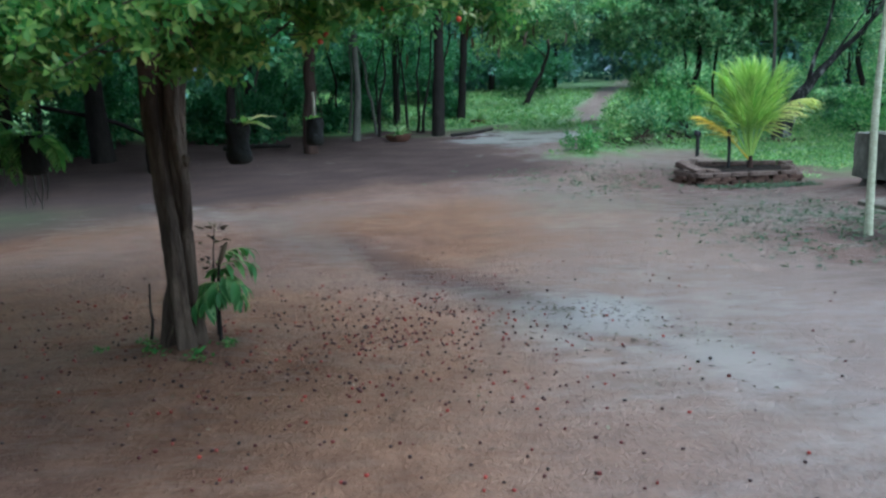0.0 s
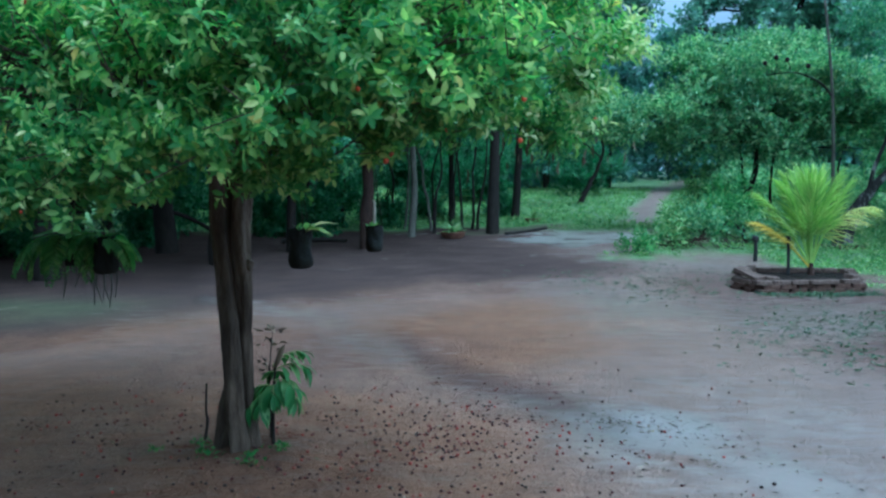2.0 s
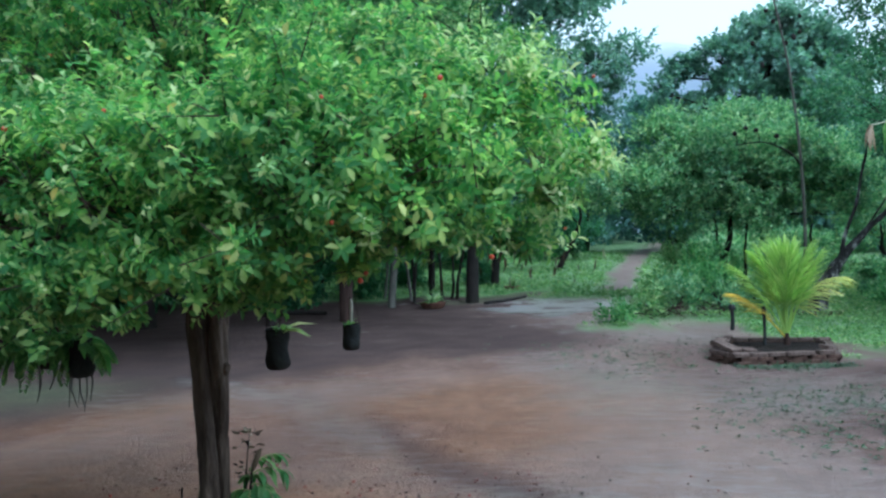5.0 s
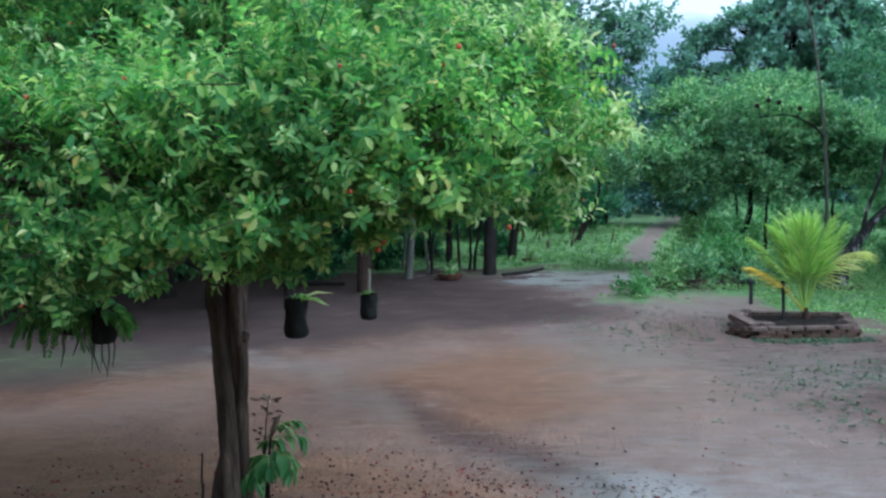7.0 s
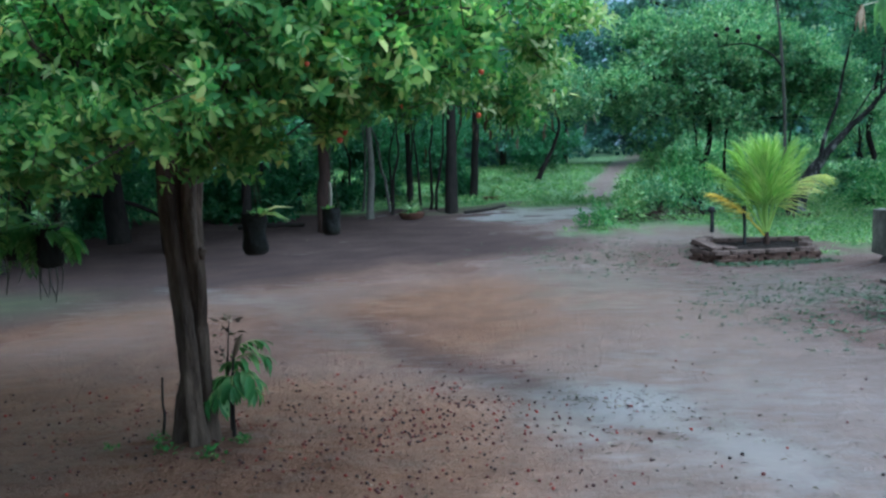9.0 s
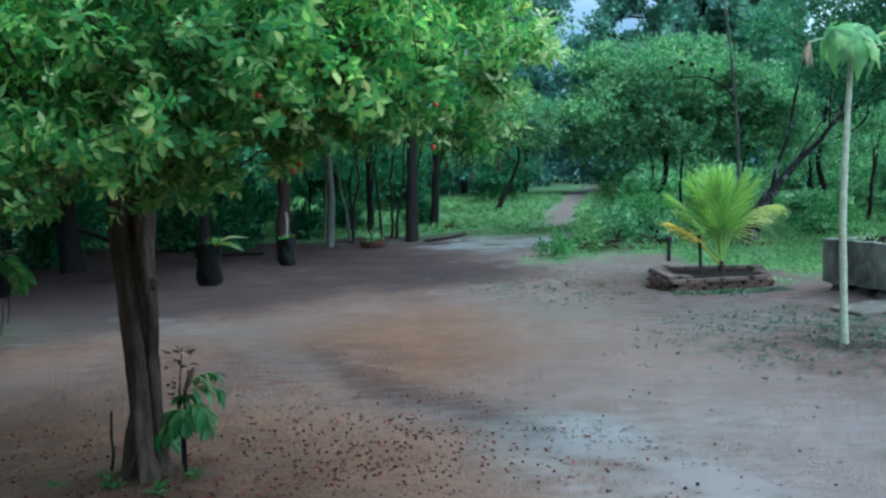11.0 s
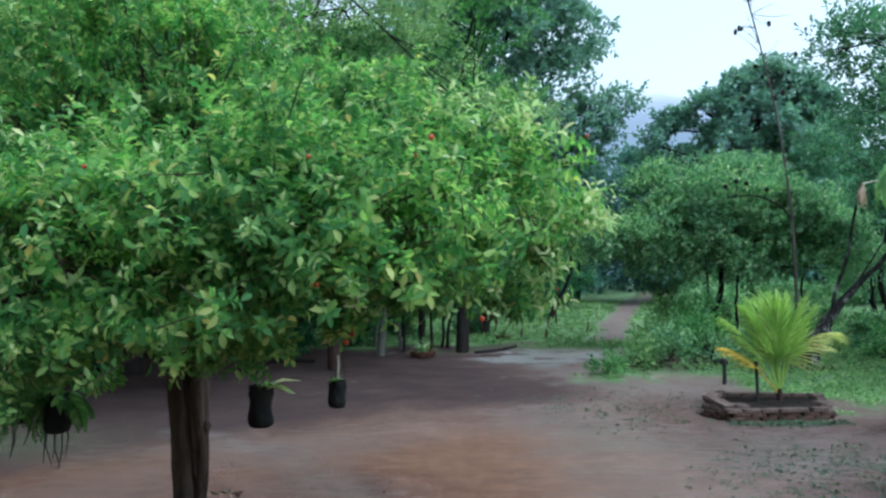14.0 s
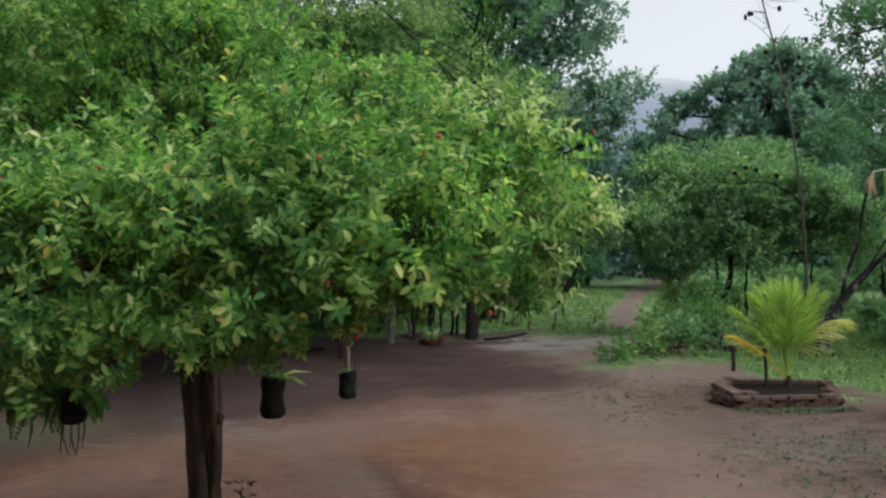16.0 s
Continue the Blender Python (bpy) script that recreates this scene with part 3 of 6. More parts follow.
    # dark soil in front of the fruit tree, with its shade put in
    loam_shade = 0.75 * np.exp(-(((X + 2.3) / 1.8) ** 2 + ((Y - 3.0) / 1.5) ** 2)) * (1 + 0.2 * soft_noise(X, Y, 1.3, 35))
    # dark woodland soil, with the shade under the trees painted into the colour
    humus_shade = smooth01(Y + 0.5 * soft_noise(X, Y, 0.9, 14) + 0.3 * soft_noise(X, Y, 3.1, 24) + 1.05 * np.clip(-X - 1.2, 0, 7) - 0.1 * np.clip(X, 0, 9), 11.0, 15.6) * smooth01(1.3 + 1.2 * smooth01(Y, 13.5, 15.5) - X + 0.6 * soft_noise(X, Y, 1.1, 16), -1.2, 2.2)
    trail = 0.7 * smooth01(12.5 - Y, 1.0, 4.5) * np.exp(-((distance_to_line(X + 0.07 * soft_noise(X, Y, 2.6, 31), Y, TRAIL) / (0.40 + 0.11 * soft_noise(X, Y, 2.0, 30) + 0.05 * soft_noise(X, Y, 6.0, 40))) ** 2))
    # shadow round the fruit tree, put into the ground colour
    loam_shade = np.maximum(loam_shade, 0.34 * np.exp(-(((X + 1.5) / 1.5) ** 2 + ((Y - 4.7) / 1.2) ** 2)) * (1 + 0.2 * soft_noise(X, Y, 1.7, 50)))
    loam_shade = np.maximum(loam_shade, 0.6 * np.exp(-(((X + 1.6) / 0.6) ** 2 + ((Y - 5.0) / 0.5) ** 2)))
    # tree shade beyond the stems, also put into the ground colour
    loam_shade = np.maximum(loam_shade, 0.42 * np.exp(-(((X + 1.4) / 2.3) ** 2 + ((Y - 9.4) / 2.4) ** 2)) * (1 + 0.4 * soft_noise(X, Y, 1.2, 54)))
    debris = 0.82 * np.exp(-(((X - 5.0) / 1.5) ** 2 + ((Y - 8.2) / 1.9) ** 2)) * (1 + 0.35 * soft_noise(X, Y, 2.5, 36) + 0.3 * soft_noise(X, Y, 7.0, 39))
    humus_shade = np.maximum(humus_shade, 0.46 * smooth01(X + 0.5 * soft_noise(X, Y, 0.8, 41), 2.0, 4.0) * smooth01(Y, 7.5, 10.5) * smooth01(17 - Y, 0, 3))
    humus_shade = humus_shade * (0.95 + 0.05 * soft_noise(X, Y, 2.6, 47) + 0.05 * soft_noise(X, Y, 6.0, 48))
    humus_shade = np.clip(np.maximum(np.maximum(humus_shade, debris), np.maximum(loam_shade, trail)), 0, 1)
    # pale spit, its grazing sky reflection included in the paleness
    spit = np.exp(-(((X - 2.1) / 1.9) ** 2 + ((Y - 21.3) / 1.6) ** 2)) * (1 + 0.4 * soft_noise(X + 0.5 * Y, 2.4 * Y, 2.0, 44) + 0.25 * soft_noise(X, 2 * Y, 6.0, 49))
    rill = soft_noise(0.5 * X + 0.35 * Y, 2.6 * Y - 0.9 * X, 2.6, 52) + 0.6 * soft_noise(0.7 * X, 3.2 * Y - 1.2 * X, 5.0, 53)
    spit = np.clip(1.35 * spit - 1.0 * smooth01(rill, 0.0, 0.6) * spit, 0, 1)
    humus_shade, red, wet = humus_shade * (1 - 0.9 * spit), red * (1 - 0.9 * spit), np.maximum(wet, 1.4 * spit)
    track = np.exp(-((distance_to_line(X, Y, FOOTPATH) / 1.1) ** 2))
    red, humus_shade = red * (1 - 0.95 * track) + 0.06 * track, humus_shade * (1 - 0.9 * track)
    wet = wet * (1 - 0.95 * track)
    col = np.stack([G, wet, red, humus_shade], -1).reshape(-1, 4)
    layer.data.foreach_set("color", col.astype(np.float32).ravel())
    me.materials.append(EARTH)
    return tagged(new("ground", me), "wet reddish-brown trodden clay yard with damp patches", "ground", kind="structure")


ground = build_ground()


# ---- distance: mountain and far woods ----
def mountain():
    m, n, l, _ = base_material("misty_hill")
    geo = n.new("ShaderNodeNewGeometry")
    sep = n.new("ShaderNodeSeparateXYZ")
    l.new(geo.outputs["Position"], sep.inputs[0])
    # mist is painted by height: a glowing colour, blue-grey paling to near white
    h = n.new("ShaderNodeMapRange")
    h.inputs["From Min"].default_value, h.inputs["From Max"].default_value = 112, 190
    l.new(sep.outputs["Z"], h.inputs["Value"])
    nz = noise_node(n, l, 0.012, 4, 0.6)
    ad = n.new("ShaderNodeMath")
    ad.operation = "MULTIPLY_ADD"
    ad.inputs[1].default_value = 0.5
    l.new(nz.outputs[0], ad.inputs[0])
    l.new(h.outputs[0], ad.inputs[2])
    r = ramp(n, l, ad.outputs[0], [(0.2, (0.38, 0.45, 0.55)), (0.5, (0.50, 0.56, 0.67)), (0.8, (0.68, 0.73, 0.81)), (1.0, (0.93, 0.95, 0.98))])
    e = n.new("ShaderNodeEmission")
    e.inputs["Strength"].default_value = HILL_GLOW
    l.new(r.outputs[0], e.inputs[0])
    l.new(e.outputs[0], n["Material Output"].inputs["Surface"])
    xs = np.linspace(-700, 900, 240)
    prof = 104 + 76 * np.exp(-(((xs - 138) / 150) ** 2)) + 5 * np.sin(xs / 37) + 3.5 * np.sin(xs / 15 + 1) + 1.5 * np.sin(xs / 6) + 20 * np.exp(-(((xs + 300) / 160) ** 2))
    V = np.vstack([np.stack([xs, np.full_like(xs, 560), np.full_like(xs, -5)], 1), np.stack([xs, 620 + 10 * np.sin(xs / 50), prof * 0.75], 1), np.stack([xs, np.full_like(xs, 720), prof], 1), np.stack([xs, np.full_like(xs, 900), xs * 0], 1)])
    i = np.arange(239)
    F = np.vstack([np.stack([i + k * 240, i + 1 + k * 240, i + 241 + k * 240, i + 240 + k * 240], 1) for k in range(3)])
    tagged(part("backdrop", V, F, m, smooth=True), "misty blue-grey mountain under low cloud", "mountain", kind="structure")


mountain()


def far_woods():
    rng = np.random.default_rng(40)
    lobes = []
    for k in range(110):
        a = rng.uniform(-75, 75) if k < 60 else rng.uniform(-12, 38)
        d = rng.uniform(46, 80)
        x, y = d * np.sin(radians(a)), d * np.cos(radians(a))
        if distance_to_line(np.array(x), np.array(y), FOOTPATH) < 5.0 and y < 52:
            continue
        h = rng.uniform(6.0, 9.0) if x > 3 else rng.uniform(7, 11)
        r = rng.uniform(3.0, 5.0)
        lobes += [((x, y, float(terrain(x, y)) + h * 0.62), (r, r, h * 0.4)), ((x + 2, y - 1, float(terrain(x, y)) + h * 0.25), (r * 0.9, r * 0.8, h * 0.28))]
    for k in range(60):
        a = rng.uniform(-40, 45)
        d = rng.uniform(48, 62)
        x, y = d * np.sin(radians(a)), d * np.cos(radians(a))
        if distance_to_line(np.array(x), np.array(y), FOOTPATH) > 3.0:
            lobes += [((x, y, float(terrain(x, y)) + 1.4), (2.6, 2.2, 1.7))]
    for x, y in ((8.5, 57.0), (11.5, 60.5), (14.5, 62.0), (18.0, 63.5), (21.5, 66.0), (25.0, 67.0), (5.0, 55.0), (1.5, 54.0)):
        lobes += [((x, y, float(terrain(x, y)) + 1.8), (2.8, 2.2, 2.4))]
    P, out, _ = crown_points(rng, lobes, 20000, 0.5, -0.95)
    V, F, _ = twigs_of_leaves(rng, P, out, 6, 0.9, 0.52, 0.34, 0.2)
    tagged(part("far_woods", V, F, LEAF_FAR), "distant dense woodland behind the clearing, tinted blue-green for haze", "woods", kind="stuff")
    # unseen woodland added behind and to the left, closing off low sky light
    lobes = []
    for k in range(46):
        a = rng.uniform(90, 270)
        d = rng.uniform(16, 28)
        x, y = d * np.sin(radians(a)), d * np.cos(radians(a))
        r = rng.uniform(2.5, 4)
        lobes += [((x, y, 1.6), (r, r, 1.9))]
    # taller unseen groups added on the left to darken that side
    for k in range(16):
        x, y, r = rng.uniform(-17, -11.5), rng.uniform(-6, 13), rng.uniform(2.2, 3.2)
        lobes += [((x, y, 2.4), (r, r, 2.5)), ((x - 0.5, y, 6.0), (r * 1.1, r * 1.1, 2.4))]
    for k in range(14):
        x, y, r = rng.uniform(-11.5, -8.5), rng.uniform(-7, 5.0), rng.uniform(1.6, 2.2)
        lobes += [((x, y, 2.0), (r, r, 2.2)), ((x - 0.5, y, 4.6), (r * 1.2, r * 1.2, 1.8))]
    P, out, _ = crown_points(rng, lobes, 11000, 0.5, -0.9)
    V, F, _ = twigs_of_leaves(rng, P, out, 5, 0.9, 0.6, 0.4, 0.2)
    tagged(part("unseen_woodland_edge", V, F, LEAF_WOOD), "unseen green woodland added round the yard to block sky light", "woods", kind="stuff")


far_woods()


# ---- the fruit tree ----
TREE = (-1.64, 5.02, 0.0)


def crown_floor(p):
    """Lowest height of twigs: the rim hangs lowest to the left of the stems and rises to the right."""
    rim = np.interp(p[:, 0], [-3.0, -1.2, -0.3, 0.45, 0.75, 1.0, 1.25, 2.0, 2.8], [1.70, 1.68, 1.74, 1.80, 1.87, 1.96, 2.08, 2.04, 2.2])
    inner = np.interp(p[:, 1], [-2.0, -1.2, 0.0, 1.5], [0.0, 0.05, 0.30, 0.5])
    return rim + inner + 0.09 * np.sin(p[:, 0] * 5.3 + 1.0) * np.cos(p[:, 1] * 2.0) + 0.04 * np.sin(p[:, 1] * 9 + p[:, 0] * 4)


def fruit_tree():
    rng = np.random.default_rng(3)
    top = thing("fruit_tree", TREE, "spreading fruit tree with twisted double trunk and small red fruits", "tree")
    # two stems that wind round each other: one slants from upper left to lower right, the other passes behind it
    stem_a = curve([(0.052, -0.05, -0.08), (0.036, -0.06, 0.12), (0.022, -0.065, 0.31), (0.021, -0.065, 0.49), (0.014, -0.06, 0.67), (0.0, -0.05, 0.85), (-0.017, -0.045, 1.02), (-0.028, -0.04, 1.19), (-0.042, -0.03, 1.36), (-0.058, -0.02, 1.53), (-0.062, 0.0, 1.75), (-0.10, 0.04, 2.0)], 48)
    stem_b = curve([(-0.105, 0.0, -0.08), (-0.092, 0.0, 0.12), (-0.068, 0.02, 0.31), (-0.02, 0.045, 0.49), (0.034, 0.05, 0.67), (0.068, 0.03, 0.85), (0.083, 0.0, 1.02), (0.084, -0.02, 1.19), (0.072, -0.025, 1.36), (0.062, 0.0, 1.53), (0.072, 0.02, 1.72), (0.12, 0.02, 2.05)], 48)
    stem_c = curve([(0.125, 0.02, -0.08), (0.108, 0.015, 0.14), (0.085, 0.02, 0.34), (0.075, 0.03, 0.55), (0.078, 0.03, 0.8)], 20)
    part("stem", *tube(stem_a, [0.066, 0.061, 0.058, 0.056, 0.057, 0.060, 0.066, 0.067, 0.058], 36, 0.022, rng, 0.13), BARK, top, "furrowed grey-brown stem", True)
    part("stem", *tube(stem_b, [0.054, 0.048, 0.046, 0.047, 0.050, 0.055, 0.060, 0.063, 0.058], 36, 0.022, rng, 0.16), BARK, top, "furrowed grey-brown stem", True)
    part("stem", *tube(stem_c, [0.054, 0.046, 0.040, 0.034], 20, 0.018, rng, 0.12), BARK, top, "furrowed grey-brown stem", True)
    knot = bmesh.new()
    bmesh.ops.create_icosphere(knot, subdivisions=3, radius=0.034)
    for v in knot.verts:
        v.co = Vector((v.co.x * 0.9 + 0.128, v.co.y - 0.045, v.co.z * 1.1 + 1.255)) + noise.noise_vector(v.co * 30) * 0.012
    part_bm("knot", knot, BARK, top, "rounded bark knot", True)
    for a, r0, ln in ((0.5, 0.020, 0.10), (2.6, 0.022, 0.12), (3.6, 0.020, 0.12), (5.0, 0.020, 0.09)):
        d = np.array([np.cos(a), np.sin(a), 0])
        part("root", *tube(curve([d * 0.05 + [0, 0, 0.2], d * 0.10 + [0, 0, 0.08], d * ln + [0, 0, 0.02], d * (ln + 0.12) + [0, 0, -0.06]], 8), [r0, r0 * 1.1, r0 * 0.5], 10, 0.05, rng), BARK, top, smooth=True)
    # lobes of the crown: centre and radii from the foot of the tree; a low tier in front, a higher mound behind
    lobes = [
        ((0.5, -1.5, 2.28), (0.7, 0.7, 0.4)),
        ((-0.1, -1.45, 2.2), (0.75, 0.7, 0.45)),
        ((0.15, -1.2, 2.5), (0.8, 0.6, 0.3)),
        ((0.9, -1.3, 2.36), (0.5, 0.5, 0.34)),
        ((0.95, -1.65, 2.40), (0.4, 0.35, 0.28)),
        ((1.05, -1.6, 2.16), (0.38, 0.36, 0.24)),
        ((1.0, -1.9, 2.46), (0.42, 0.34, 0.28)),
        ((1.42, -1.75, 2.44), (0.4, 0.32, 0.24)),
        ((0.75, -1.85, 2.2), (0.36, 0.3, 0.24)),
        ((1.5, -1.4, 2.28), (0.36, 0.34, 0.22)),
        ((1.35, -1.45, 2.4), (0.45, 0.4, 0.34)),
        ((1.15, -1.2, 2.46), (0.6, 0.55, 0.36)),
        ((1.55, -1.15, 2.42), (0.55, 0.55, 0.38)),
        ((1.88, -0.85, 2.42), (0.45, 0.5, 0.34)),
        ((1.4, -0.95, 2.68), (0.6, 0.5, 0.26)),
        ((-0.8, -1.35, 2.2), (0.8, 0.75, 0.5)),
        ((-1.6, -1.1, 2.3), (0.9, 0.85, 0.6)),
        ((-2.4, -0.8, 2.4), (0.9, 0.8, 0.65)),
        ((-3.2, -0.2, 2.4), (0.9, 0.9, 0.6)),
        ((-0.9, -0.9, 2.6), (0.9, 0.6, 0.35)),
        ((0.15, -0.2, 3.3), (0.95, 0.85, 0.45)),
        ((-0.75, -0.1, 3.4), (1.0, 0.95, 0.55)),
        ((0.85, -0.35, 3.05), (0.75, 0.7, 0.36)),
        ((1.35, -0.4, 2.9), (0.6, 0.55, 0.3)),
        ((-0.3, 0.3, 3.75), (0.8, 0.8, 0.35)),
        ((-1.7, 0.1, 3.35), (1.0, 1.0, 0.7)),
        ((-2.7, 0.6, 3.0), (1.1, 1.1, 0.8)),
        ((-0.3, 1.0, 3.0), (1.1, 0.9, 0.6)),
        ((-1.2, 1.5, 2.8), (1.2, 1.0, 0.7)),
    ]
    C, out, pick = crown_points(rng, lobes, 900, 0.42, -0.8)
    per = 12
    P = np.repeat(C, per, 0) + unit(rng.standard_normal((900 * per, 3))) * rng.uniform(0.02, 0.3, (900 * per, 1)) * [1, 1, 0.75]
    out = unit(np.repeat(out, per, 0) + 0.8 * unit(P - np.repeat(C, per, 0)))
    pick = np.repeat(pick, per)
    keep = P[:, 2] > crown_floor(P)
    P, out, pick = P[keep], out[keep], pick[keep]
    for i, (c, r) in enumerate(lobes):
        c, r = np.array(c), np.array(r)
        s = stem_a[43] if c[0] < 0.2 else stem_b[42]
        limb = curve([s, s + [0.03 * np.sign(c[0]), 0, 0.22], s * 0.5 + c * 0.5 + [0, 0, 0.16], c], 12)[:12]
        pieces = [tube(limb, [0.05, 0.04, 0.022, 0.010], 8, 0.03, rng)]
        for q in np.where(pick == i)[0][::per][:24]:
            st = limb[int(rng.integers(4, 10))]
            pieces.append(tube(curve([st, (st + P[q]) / 2 + rng.standard_normal(3) * 0.08, P[q]], 7), [0.010, 0.004], 5))
        part("branch", *joined(pieces), BARK, top, "forking brown branch", True)
    # drooping sprays at the rim
    spray = []
    for c, r, n in (((0.4, -1.9, 1.95), (0.45, 0.25, 0.18), 70), ((0.55, -1.3, 1.82), (0.12, 0.12, 0.14), 22), ((-0.15, -1.7, 1.82), (0.5, 0.3, 0.2), 90), ((-0.9, -1.5, 1.76), (0.6, 0.4, 0.22), 120), ((-0.25, -1.0, 1.80), (0.16, 0.2, 0.2), 30), ((-2.0, -0.9, 1.75), (0.6, 0.5, 0.25), 70), ((0.62, -0.9, 1.86), (0.14, 0.16, 0.13), 34), ((1.12, -1.0, 2.0), (0.10, 0.12, 0.18), 34), ((0.78, -1.35, 1.86), (0.16, 0.16, 0.14), 34), ((1.15, -1.35, 2.02), (0.12, 0.12, 0.14), 30), ((1.5, -1.2, 2.06), (0.4, 0.25, 0.1), 40), ((1.95, -0.6, 2.06), (0.25, 0.28, 0.2), 70), ((2.1, -1.0, 2.25), (0.12, 0.14, 0.18), 22), ((2.3, -0.68, 2.48), (0.2, 0.16, 0.08), 26)):
        p = np.array(c) + unit(rng.standard_normal((n, 3))) * np.array(r) * rng.uniform(0.2, 1, (n, 1))
        o = unit(p - np.array([0, 0, 2.2]) + [0, 0, -0.3])
        ok = p[:, 2] > crown_floor(p) - 0.22
        spray.append((p[ok], o[ok]))
    P = np.vstack([P] + [a for a, _ in spray])
    out = np.vstack([out] + [b for _, b in spray])
    V, F, axis = twigs_of_leaves(rng, P, out, 13, 0.12, 0.056, 0.0245, 0.25, True, 1.0, star=True)
    part("crown", V, F, LEAF_NEAR, top, "dense small glossy green leaves")
    tips = []
    for c, r, n in (((1.55, -1.0, 2.95), (0.16, 0.16, 0.09), 8), ((1.78, -1.05, 2.95), (0.2, 0.16, 0.10), 14), ((2.0, -1.1, 2.84), (0.16, 0.16, 0.09), 11), ((2.42, -0.68, 2.48), (0.16, 0.16, 0.08), 18), ((2.14, -1.05, 2.38), (0.1, 0.12, 0.14), 14), ((2.14, -1.05, 2.14), (0.08, 0.1, 0.12), 10), ((-1.2, -1.0, 2.75), (0.2, 0.2, 0.15), 18)):
        tips.append(np.array(c) + rng.normal(size=(n, 3)) * np.array(r) * 0.7)
    tips = np.vstack(tips)
    V, F, _ = twigs_of_leaves(rng, tips, unit(tips - [0, 0.3, 2.2]), 9, 0.12, 0.066, 0.024, 0.35, True, 1.0, star=True)
    part("young_shoot", V, F, TIP, top, "pale yellow-green young shoots")
    outer = np.where((out[:, 2] > 0.0) | (out[:, 1] < -0.3))[0]
    q = rng.choice(outer, 1700, replace=False)
    V, F, _ = twigs_of_leaves(rng, P[q] + axis[q] * 0.10, axis[q], 6, 0.04, 0.055, 0.019, 0.3, True, 1.1, star=True)
    part("tip", V, F, TIP, top, "pale young leaf tips")
    some = rng.choice(len(P), 2600, replace=False)
    part("twig", *joined([tube(np.stack([P[q] - axis[q] * 0.12, P[q] + axis[q] * 0.14]), [0.0035, 0.0018], 3) for q in some]), BARK, top, "thin brown twigs")
    n = 30
    q = np.array([2.02, -0.5, 1.97]) + rng.normal(size=(n, 3)) * [0.16, 0.16, 0.06]
    V, F = leaf_blades(q, rng.standard_normal((n, 3)) * 0.12 + [0, 0, -1.0], rng.standard_normal((n, 3)), rng.uniform(0.05, 0.10, n), rng.uniform(0.012, 0.02, n), 0.3, 0.1, True)
    for k in range(n):
        part("dry_leaf", V[k * 8 : k * 8 + 8], F[:8], LITTER, top, "brown dried leaf hanging at the rim")
    berry = bmesh.new()
    bmesh.ops.create_uvsphere(berry, u_segments=10, v_segments=7, radius=0.0125)
    me = bpy.data.meshes.new("fruit")
    berry.to_mesh(me)
    berry.free()
    me.polygons.foreach_set("use_smooth", np.ones(len(me.polygons), bool))
    me.materials.append(FRUIT_RED)
    front = np.where((out[:, 1] < 0.0) & (P[:, 1] < -0.6))[0]
    for q in rng.choice(front, 64, replace=False):
        f = new("fruit", me)
        f.parent = top
        f.location = P[q] + out[q] * 0.13 + [0, 0, -0.02]
        f.scale = [rng.uniform(0.6, 1.2)] * 3
    return top


fruit_tree()



# ---- woodland on the far side of the yard ----
def at(x, y, sink=0.06):
    return (x, y, float(terrain(x, y)) - sink)


